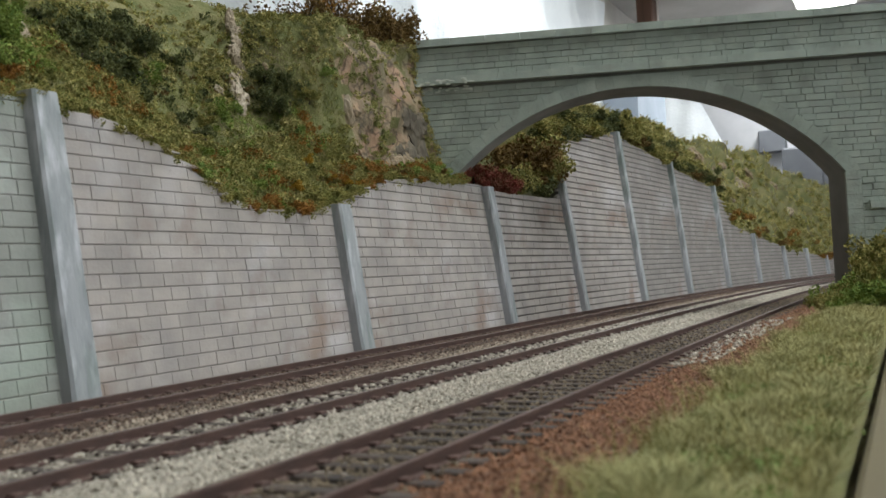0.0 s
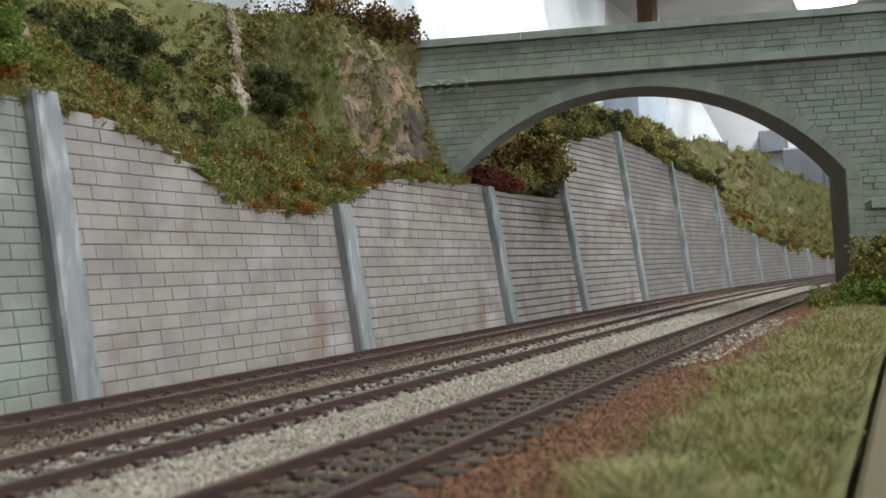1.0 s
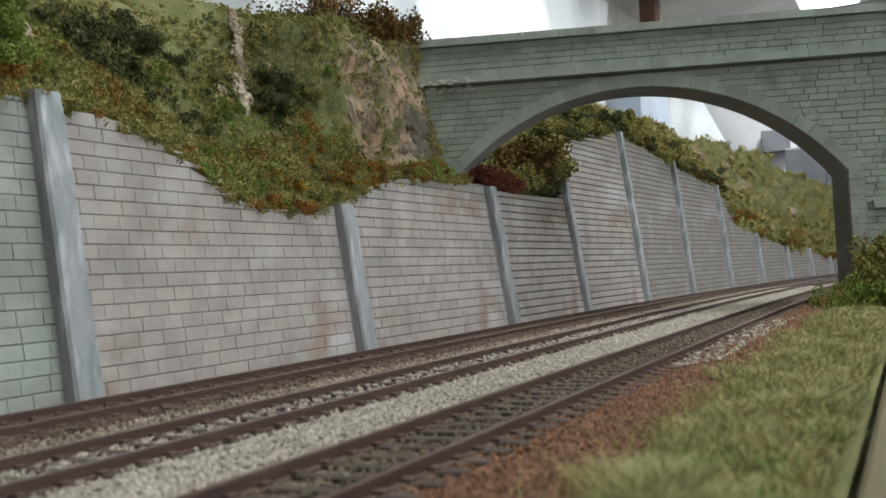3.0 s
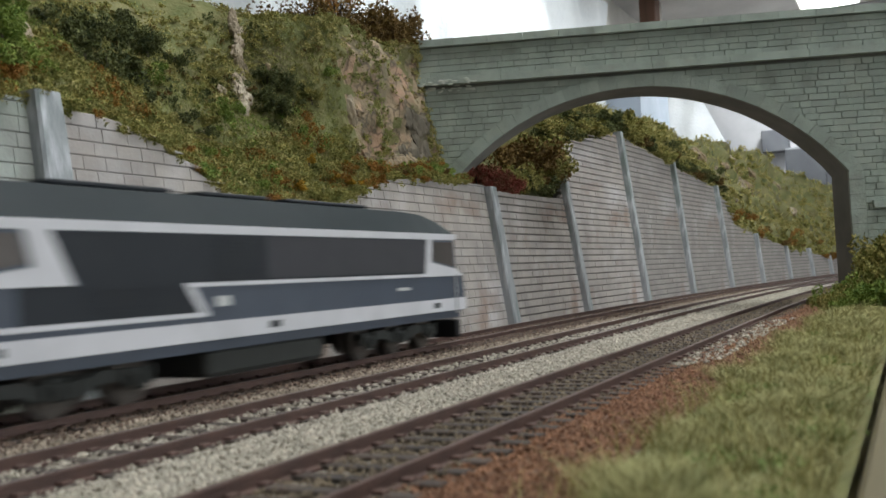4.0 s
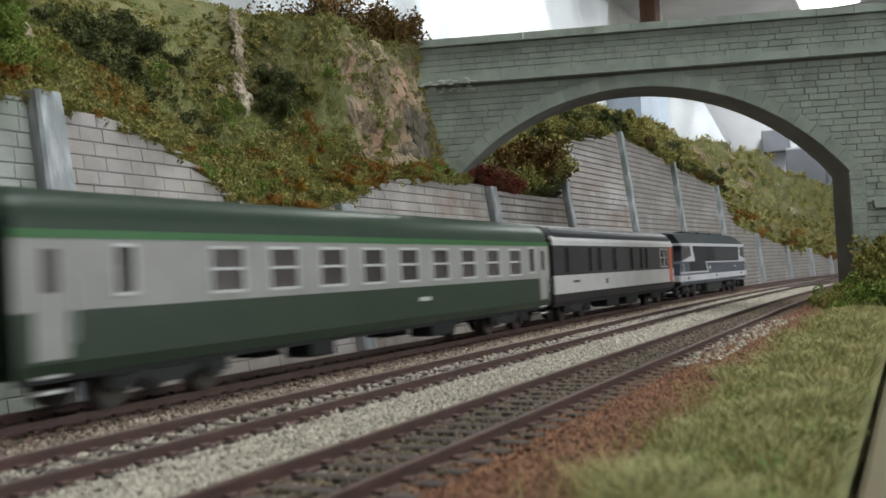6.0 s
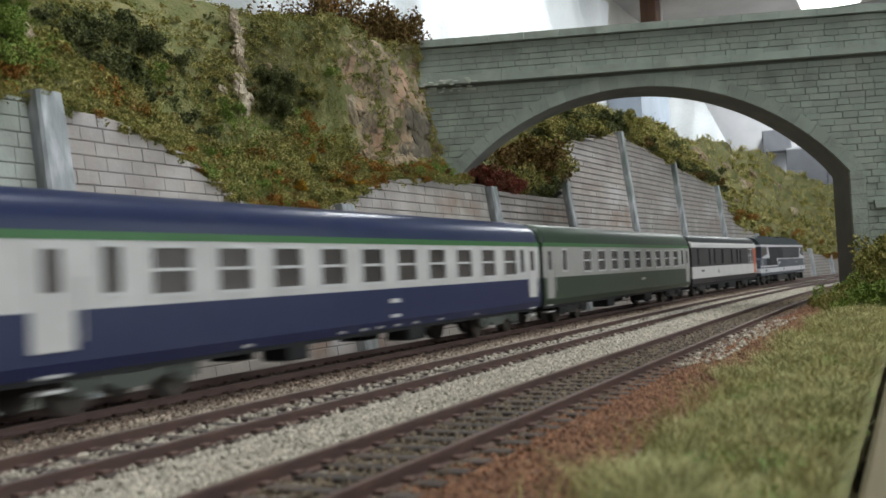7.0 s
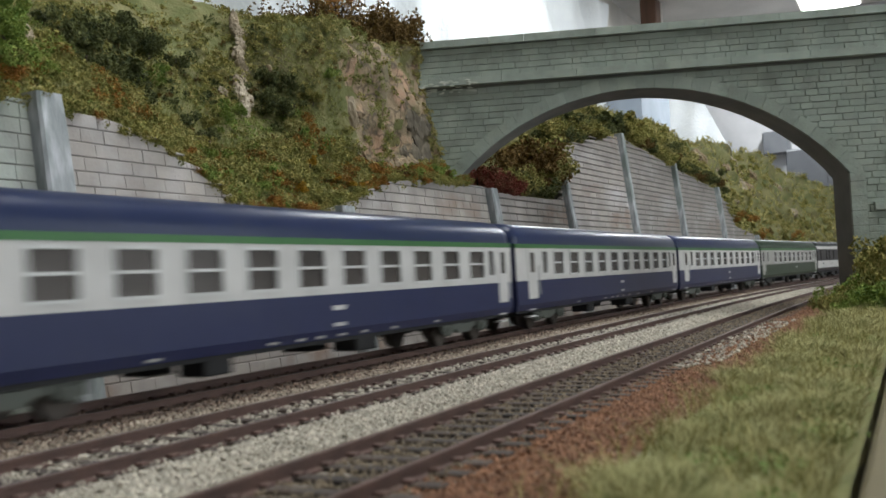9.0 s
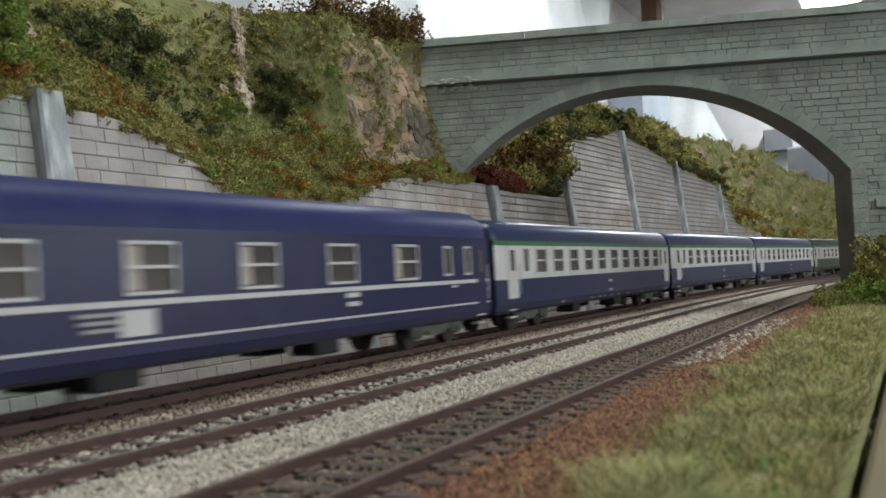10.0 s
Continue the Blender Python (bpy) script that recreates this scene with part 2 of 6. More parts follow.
# ---- mesh tools ----
class Geo:
    """Vertices in millimetres and faces of one mesh."""

    def __init__(self):
        self.v, self.f = [], []

    def add(self, verts, faces):
        k = len(self.v)
        self.v += [tuple(p) for p in verts]
        self.f += [tuple(i + k for i in f) for f in faces]
        return self

    def box(self, x0, x1, y0, y1, z0, z1, c=0.0):
        """A box; c: width of its chamfered edges, seen from the front, the top and the sides."""
        if c <= 0:
            return self.hexa([(x0, y0, z0), (x1, y0, z0), (x1, y1, z0), (x0, y1, z0),
                              (x0, y0, z1), (x1, y0, z1), (x1, y1, z1), (x0, y1, z1)])
        v, f = [], []
        for sx, ax, bx in ((-1, x0, x0 + c), (1, x1, x1 - c)):
            for sy, ay, by in ((-1, y0, y0 + c), (1, y1, y1 - c)):
                for sz, az, bz in ((-1, z0, z0 + c), (1, z1, z1 - c)):
                    v += [(ax, by, bz), (bx, ay, bz), (bx, by, az)]
        idx = lambda i, j, k, a: ((i * 2 + j) * 2 + k) * 3 + a
        for a in range(3):
            for s in (0, 1):
                q = []
                for p, r in ((0, 0), (1, 0), (1, 1), (0, 1)):
                    t = [p, r]
                    t.insert(a, s)
                    q.append(idx(*t, a))
                if (s == 0) ^ (a == 1):
                    q.reverse()
                f.append(q)
        for a in range(3):
            b, c2 = [(1, 2), (0, 2), (0, 1)][a]
            for p in (0, 1):
                for r in (0, 1):
                    t0, t1 = [0, 0, 0], [0, 0, 0]
                    t0[a], t1[a] = 0, 1
                    t0[b] = t1[b] = p
                    t0[c2] = t1[c2] = r
                    f.append([idx(*t0, b), idx(*t1, b), idx(*t1, c2), idx(*t0, c2)])
        for i in (0, 1):
            for j in (0, 1):
                for k in (0, 1):
                    f.append([idx(i, j, k, 0), idx(i, j, k, 1), idx(i, j, k, 2)])
        return self.add(v, f)

    def hexa(self, p):
        return self.add(p, [(0, 3, 2, 1), (4, 5, 6, 7), (0, 1, 5, 4), (1, 2, 6, 5), (2, 3, 7, 6), (3, 0, 4, 7)])

    def prism(self, poly, axis, a, b):
        """A polygon given in the two other axes, drawn out along the axis from a to b."""
        def at(p, t):
            q = list(p)
            q.insert(axis, t)
            return q
        n = len(poly)
        v = [at(p, a) for p in poly] + [at(p, b) for p in poly]
        f = [tuple(range(n))[::-1], tuple(range(n, 2 * n))] + [(i, (i + 1) % n, n + (i + 1) % n, n + i) for i in range(n)]
        return self.add(v, f)

    def cyl(self, c, axis, r, a, b, n=14, r2=None):
        r2 = r if r2 is None else r2
        v = []
        for t, rr in ((a, r), (b, r2)):
            for i in range(n):
                q = [c[0] + rr * math.cos(2 * math.pi * i / n), c[1] + rr * math.sin(2 * math.pi * i / n)]
                q.insert(axis, t)
                v.append(q)
        return self.add(v, [tuple(range(n))[::-1], tuple(range(n, 2 * n))] + [(i, (i + 1) % n, n + (i + 1) % n, n + i) for i in range(n)])

    def ring(self, c, axis, r, ri, a, b, n=18):
        v = []
        for t in (a, b):
            for rr in (r, ri):
                for i in range(n):
                    q = [c[0] + rr * math.cos(2 * math.pi * i / n), c[1] + rr * math.sin(2 * math.pi * i / n)]
                    q.insert(axis, t)
                    v.append(q)
        f = []
        for i in range(n):
            j = (i + 1) % n
            f += [(i, j, n + j, n + i), (2 * n + i, 3 * n + i, 3 * n + j, 2 * n + j), (i, 2 * n + i, 2 * n + j, j), (n + i, n + j, 3 * n + j, 3 * n + i)]
        return self.add(v, f)


def mesh_of(name, g, material, smooth=False, weld=False):
    me = bpy.data.meshes.new(name)
    me.from_pydata([(x * MM, y * MM, z * MM) for x, y, z in g.v], [], g.f)
    bm = bmesh.new()
    bm.from_mesh(me)
    if weld:
        bmesh.ops.remove_doubles(bm, verts=bm.verts, dist=1e-6)
    if len(g.f) < 60000:
        bmesh.ops.recalc_face_normals(bm, faces=bm.faces)
    bm.to_mesh(me)
    bm.free()
    me.materials.append(material)
    if smooth:
        me.polygons.foreach_set("use_smooth", [True] * len(me.polygons))
    return me


def part(name, g, material, parent=None, label="", smooth=False, at=None):
    """One mesh object from a Geo (or from a ready mesh), under its thing."""
    me = g if isinstance(g, bpy.types.Mesh) else mesh_of(name, g, material, smooth)
    ob = new(name, me)
    if parent:
        ob.parent = parent
    if at:
        ob.location = [c * MM for c in at]
    if label:
        tagged(ob, label)
    return ob


def thing(name, label, category, group="", kind="", at=(0, 0, 0)):
    ob = new(name)
    ob.empty_display_size = 0.01
    ob.location = [c * MM for c in at]
    return tagged(ob, label, category, group, kind)


def raw(name, verts, faces, material, smooth=False):
    """A large mesh from numpy arrays (millimetres)."""
    me = bpy.data.meshes.new(name)
    verts = np.asarray(verts, np.float32) * MM
    faces = np.asarray(faces, np.int32)
    k = faces.shape[1]
    me.vertices.add(len(verts))
    me.vertices.foreach_set("co", verts.ravel())
    me.loops.add(faces.size)
    me.loops.foreach_set("vertex_index", faces.ravel())
    me.polygons.add(len(faces))
    me.polygons.foreach_set("loop_start", np.arange(0, faces.size, k, dtype=np.int32))
    me.polygons.foreach_set("use_smooth", np.full(len(faces), smooth))
    me.update(calc_edges=True)
    me.materials.append(material)
    return new(name, me)


def bend(x):
    """How far the tracks have swung aside at x."""
    d = np.maximum(0.0, np.asarray(x, float) - 405.0)
    return -0.66e-4 * d * d


TRACKS = (69.6, 116.9, 164.1)          # track centres at the straight
GAUGE = 17.6                           # between rail centres
WALL_Y = 200.9
X_END = 1860.0
POSTS = (-108.0, 34.6, 174.2, 315.7, 468.0, 590.5, 726.5, 864.0, 1008.4, 1147.6, 1287.6, 1415.0, 1530.0, 1660.0, 1800.0)
rng = np.random.default_rng(7)


def sm(x, a, b):
    t = np.clip((np.asarray(x, float) - a) / (b - a), 0, 1)
    return t * t * (3 - 2 * t)


def batter(x):
    """Lean of the wall; it stands steeper beyond the bridge."""
    return 0.14 - 0.035 * sm(x, 600, 800)


WALL_TOP_X = (-200, 150, 182, 201, 214.5, 230, 248, 265, 297, 313, 336, 358, 403, 463, 485, 571, 588, 592, 700, 727, 889, 1018, 1040, 1070, 1159, 1326, 1548, 1900)
WALL_TOP_Z = (78, 79, 78, 76.5, 73, 66, 56, 52, 53, 56, 61.5, 69.5, 73.5, 74, 71.5, 72, 74, 108, 129, 132, 116, 104, 92, 66, 56, 38, 24, 20)


def wall_top(x):
    return np.interp(x, WALL_TOP_X, WALL_TOP_Z)


# ---- ground and ballast ----
def ground_z(x, y):
    """Height of the bed: flat under the tracks, a verge that rises to the grass."""
    yb = y - bend(x)
    z = np.full(np.shape(yb), -2.6)
    z = z + 2.2 * sm(-yb, -56, -38)
    z = z - 1.0 * sm(-yb, -16, -8)
    z = z - 1.2 * sm(yb, 176, 186)
    return z


def build_ground():
    xs = np.concatenate([np.arange(-2850, -320, 110.0), np.arange(-320, 700, 4.0), np.arange(700, 3200, 25.0)])
    ys = np.concatenate([np.arange(8.0, 70, 2.0), np.arange(70, 206, 4.0), [240, 300, 420]])
    X, Y = np.meshgrid(xs, ys, indexing="ij")
    YY = Y + bend(X)
    Z = ground_z(X, YY)
    Z += 0.25 * np.sin(X * 0.31 + Y) * np.sin(Y * 0.47) * (Y < 58)
    n, m = X.shape
    idx = np.arange(n * m).reshape(n, m)
    f = np.stack([idx[:-1, :-1], idx[1:, :-1], idx[1:, 1:], idx[:-1, 1:]], -1).reshape(-1, 4)
    ob = raw("ground", np.stack([X, YY, Z], -1).reshape(-1, 3), f, M["ballast"], True)
    ob.data.materials.append(M["earth"])
    ob.data.materials.append(M["verge"])
    yc = (Y[:-1, :-1]).ravel()
    ob.data.polygons.foreach_set("material_index", (yc < 57).astype(np.int32) + (yc < 33).astype(np.int32))
    tagged(ob, "gravelled baseboard ground under the model tracks", "ground", kind="structure")


def rocks(n, px, py, pz, size):
    """n small broken stones as uneven octahedra."""
    base = np.array([(1, 0, 0), (-1, 0, 0), (0, 1, 0), (0, -1, 0), (0, 0, 1), (0, 0, -1)], float)
    fac = np.array([(0, 2, 4), (2, 1, 4), (1, 3, 4), (3, 0, 4), (2, 0, 5), (1, 2, 5), (3, 1, 5), (0, 3, 5)])
    a = rng.uniform(0, 2 * np.pi, (n, 1))
    tilt = rng.normal(0, 0.5, (n, 1))
    s = size[:, None, None] * rng.uniform(0.6, 1.25, (n, 6, 1))
    v = base[None] * s
    x, y, z = v[..., 0], v[..., 1], v[..., 2] * 0.8
    y, z = y * np.cos(tilt) - z * np.sin(tilt), y * np.sin(tilt) + z * np.cos(tilt)
    x, y = x * np.cos(a) - y * np.sin(a), x * np.sin(a) + y * np.cos(a)
    v = np.stack([x + px[:, None], y + py[:, None], z + pz[:, None]], -1).reshape(-1, 3)
    f = (fac[None] + 6 * np.arange(n)[:, None, None]).reshape(-1, 3)
    return v, f


def build_ballast():
    def strip(name, label, y0, y1, density, material, lo, hi, lift=0.0, x1=900.0):
        # denser towards the near end
        n = int(density * (y1 - y0) * 420)
        u = rng.random(n)
        x = 60 + (x1 - 60) * u ** 1.7
        y = rng.uniform(y0, y1, n) + bend(x)
        size = rng.uniform(lo, hi, n) * (0.8 + 0.9 * u)
        v, f = rocks(n, x, y, ground_z(x, y) + lift + 0.25 * size, size)
        tagged(raw(name, v, f, material), label, "ballast", kind="stuff")
    t3, t2, t1 = TRACKS
    strip("ballast_between_tracks", "pale cream ballast stones between two tracks", t3 + 14.2, t2 - 13.4, 2.3, M["stone_pale"], 0.36, 0.7, 0.5)
    strip("ballast_sleeper_ends", "pale ballast around the sleeper ends", t3 + 10, t2 - 9.5, 0.5, M["stone_pale"], 0.4, 0.65, 0.0)
    strip("ballast_middle_track", "pale grey ballast between the sleepers of a track", t2 - 10, t2 + 10, 0.8, M["stone_pale"], 0.4, 0.7, 0.25)
    strip("ballast_far_gap", "pale ballast stones beside the far track", t2 + 11, t2 + 28, 1.1, M["stone_beige"], 0.35, 0.65, 0.4)
    strip("ballast_far_gap_rust", "rusty brown ballast beside the far track", t2 + 24, t1 - 8, 1.0, M["stone_brown"], 0.4, 0.75, 0.35)
    strip("ballast_far_track", "rusty brown ballast of the far track", t1 - 10, t1 + 27, 0.8, M["stone_brown"], 0.4, 0.75, 0.3)
    strip("ballast_near_track", "dark grey brown ballast of the near track", t3 - 12, t3 + 10, 0.9, M["stone_grey"], 0.4, 0.75, 0.2)
    strip("ballast_shoulder", "rusty brown crushed stone on the track shoulder", 34, t3 - 10, 2.0, M["stone_rust"], 0.3, 0.65, 0.1)
    n = 260
    x, y = rng.uniform(240, 420, n), rng.uniform(46, 60, n)
    v, f = rocks(n, x, y, ground_z(x, y) + 0.6, rng.uniform(0.5, 1.1, n))
    tagged(raw("spilled_gravel", v, f, M["stone_pale"]), "spilled whitish gravel beside the near track", "gravel", kind="stuff")


def build_tracks():
    prof = [(-1.15, -2.5), (1.15, -2.5), (1.15, -2.15), (0.28, -1.9), (0.28, -0.75), (0.5, -0.6), (0.5, -0.03), (-0.5, -0.03), (-0.5, -0.6), (-0.28, -0.75), (-0.28, -1.9), (-1.15, -2.15)]
    xs = np.concatenate([np.arange(-2850, 400, 50.0), np.arange(400, X_END, 20.0)])
    for ti, yc in enumerate(TRACKS):
        tr = thing("railway_track", ("model railway track with rusty rails on dark sleepers", "middle model railway track in pale ballast",
                                     "model railway track beside the retaining wall")[ti], "railway track", "parallel tracks", at=(0, yc, 0))
        for side in (-1, 1):
            g, top = Geo(), Geo()
            k = len(prof)
            for i, x in enumerate(xs):
                b = float(bend(x)) + side * GAUGE / 2
                g.v += [(x, b + p[0], p[1]) for p in prof]
                top.v += [(x, b - 0.4, -0.03), (x, b + 0.4, -0.03), (x, b + 0.36, 0.0), (x, b - 0.36, 0.0)]
                if i:
                    o = (i - 1) * k
                    g.f += [(o + j, o + (j + 1) % k, o + k + (j + 1) % k, o + k + j) for j in range(k)]
                    o = (i - 1) * 4
                    top.f += [(o + j, o + (j + 1) % 4, o + 4 + (j + 1) % 4, o + 4 + j) for j in range(1, 4)]
            r = part("rail", g, M["rail"], tr, "rusty brown model rail")
            part("running_surface", top, M["rail" if ti == 0 else "railtop"], r, "rusty unused rail head" if ti == 0 else "worn steel rail head")
        sl = mesh_of("sleeper", Geo().box(-1.5, 1.5, -14.8, 14.8, -3.4, -1.95, 0.18), M["sleeper"])
        chair = mesh_of("rail_chair", Geo().box(-1.0, 1.0, -10.6, -7.2, -2.0, -1.5, 0.1).box(-1.0, 1.0, 7.2, 10.6, -2.0, -1.5, 0.1), M["rail"])
        x = 20.0 if ti < 2 else 60.0
        n = 0
        while x < 1500 and n < 230:
            s = part("sleeper", sl, None, tr)
            dx = random.uniform(-0.25, 0.25)
            slope = -1.32e-4 * max(0, x - 405)
            s.location = ((x + dx) * MM, float(bend(x)) * MM, 0)
            s.rotation_euler = (0, 0, slope + random.uniform(-0.008, 0.008))
            if x < 420:
                c = part("rail_chair", chair, None, s)
            x += 7.0
            n += 1


# ---- retaining wall ----
def wall_pt(x, z, out=0.0):
    return (x, WALL_Y + float(bend(x)) + float(batter(x)) * (z + 3.5) - out, z)


def block_shape(x0, x1, z0, z1, out, back):
    """One wall block with bevelled front edges; its top follows the wall's crown."""
    za, zb = min(z1, float(wall_top(x0))), min(z1, float(wall_top(x1)))
    if max(za, zb) < z0 + 0.5:
        return None
    za, zb = max(za, z0 + 0.1), max(zb, z0 + 0.1)
    c, ch = 0.2, 0.07
    fr = [(x0 + ch, z0 + c), (x1 - ch, z0 + c), (x1 - ch, max(zb - c, z0 + c)), (x0 + ch, max(za - c, z0 + c))]
    md = [(x0, z0), (x1, z0), (x1, zb), (x0, za)]
    v = [wall_pt(x, z, out) for x, z in fr] + [wall_pt(x, z, out - c) for x, z in md] + [wall_pt(x, z, -back) for x, z in md]
    f = [(0, 1, 2, 3)]
    for o in (0, 4):
        f += [(o + i, o + 4 + i, o + 4 + (i + 1) % 4, o + (i + 1) % 4) for i in range(4)]
    return v, f


def build_wall():
    course, length = 4.3, 8.6
    for bay, (xa, xb) in enumerate(zip(POSTS[:-1], POSTS[1:]), -2):
        bay_ob = thing("retaining_wall_bay", "bay of grey-brown block retaining wall with weathered joints", "retaining wall", "retaining wall bays", "structure",
                       at=wall_pt((xa + xb) / 2, -5))
        o = [c / MM for c in bay_ob.location]
        g = Geo()
        zt = -5.0
        st = np.linspace(xa, xb, 29)
        for p, q in zip(st[:-1], st[1:]):
            ta, tb = float(wall_top(p)) - 0.3, float(wall_top(q)) - 0.3
            hx = []
            for x, t in ((p, ta), (q, tb)):
                hx.append((wall_pt(x, zt, 0.55), wall_pt(x, t, 0.55), wall_pt(x, t, -6), wall_pt(x, zt, -6)))
            g.hexa([hx[0][0], hx[1][0], hx[1][3], hx[0][3], hx[0][1], hx[1][1], hx[1][2], hx[0][2]])
        g.v = [(x - o[0], y - o[1], z - o[2]) for x, y, z in g.v]
        part("mortar_core", g, M["mortar"], bay_ob, "dark recessed mortar joints")
        rest, count = Geo(), 0
        nrow = int(140 / course)
        long = length if bay < 3 else 24.0
        zg = 0.12 if bay < 1 else 0.2 if bay < 2 else 0.42
        for row in range(nrow):
            z0 = -4.5 + row * course
            x = xa - (row % 2) * long / 2 + random.uniform(-0.6, 0.6)
            while x < xb - 0.5:
                ln = long * random.uniform(0.86, 1.14)
                gap = 0.04 if bay < 2 else 0.02
                x0, x1 = max(x, xa) + gap, min(x + ln, xb) - gap
                x += ln
                if x1 - x0 < 1.0:
                    continue
                b = block_shape(x0, x1, z0 + zg, z0 + course - zg, (0.95 if bay < 2 else 1.25) + random.uniform(-0.1, 0.1), 1.0)
                if not b:
                    continue
                v = [(p[0] - o[0], p[1] - o[1], p[2] - o[2]) for p in b[0]]
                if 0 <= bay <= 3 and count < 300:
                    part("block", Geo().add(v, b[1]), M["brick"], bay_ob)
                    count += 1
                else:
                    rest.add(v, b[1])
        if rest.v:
            tagged(part("stonework", rest, M["brick_join" if bay > -1 else "brick_left"], bay_ob), kind="stuff")
    # buttress posts
    tops = {0: 80.6, 1: 55.9, 2: 73, 3: 87, 4: 134, 5: 122, 6: 106.5, 7: 57, 8: 42, 9: 38.5, 10: 27, 11: 22, -1: 82}
    for i, zt in tops.items():
        x = POSTS[i + 2]
        ps = thing("wall_post", "weathered pale concrete post of the retaining wall", "concrete post", "retaining wall posts", at=(x, WALL_Y + float(bend(x)), -4))
        w, d = 4.7 - 1.3 * float(sm(x, 360, 600)), 5.6
        g = Geo()
        zs = np.linspace(0, zt + 4, 9)
        for k, z in enumerate(zs):
            j = (random.uniform(-0.15, 0.15), random.uniform(-0.12, 0.12)) if 0 < k < 8 else (0, 0)
            taper = 1.06 - 0.012 * k if k < 8 else 0.9
            y = float(batter(x)) * z
            c = 0.8
            sec = [(-w + c, -d), (w - c, -d), (w, -d + c), (w, 1.0), (-w, 1.0), (-w, -d + c)]
            g.v += [(p[0] * taper + j[0], p[1] + y + j[1], z) for p in sec]
            if k:
                o = (k - 1) * 6
                g.f += [(o + q, o + (q + 1) % 6, o + 6 + (q + 1) % 6, o + 6 + q) for q in range(6)]
        g.f += [tuple(range(6))[::-1], tuple(range(48, 54))]
        part("shaft", g, M["concrete"], ps)


# ---- bridge ----
BA = Vector((438.8, 240.0, 0.0))
BU = Vector((0.3552, -0.9348, 0.0))
BW = Vector((0.9348, 0.3552, 0.0))
ARC_U, ARC_R, ARC_TOP, SPRING = 121.0, 134.0, 120.0, 68.0
B_DEPTH, B_END, B_START = 28.0, 330.0, -70.0


def bp(u, w, z):
    p = BA + BU * u + BW * w
    return (p.x - 438.8, p.y - 240.0, z)


def arc_z(u, r=ARC_R):
    d = abs(u - ARC_U)
    return ARC_TOP - ARC_R + math.sqrt(max(r * r - d * d, 0))


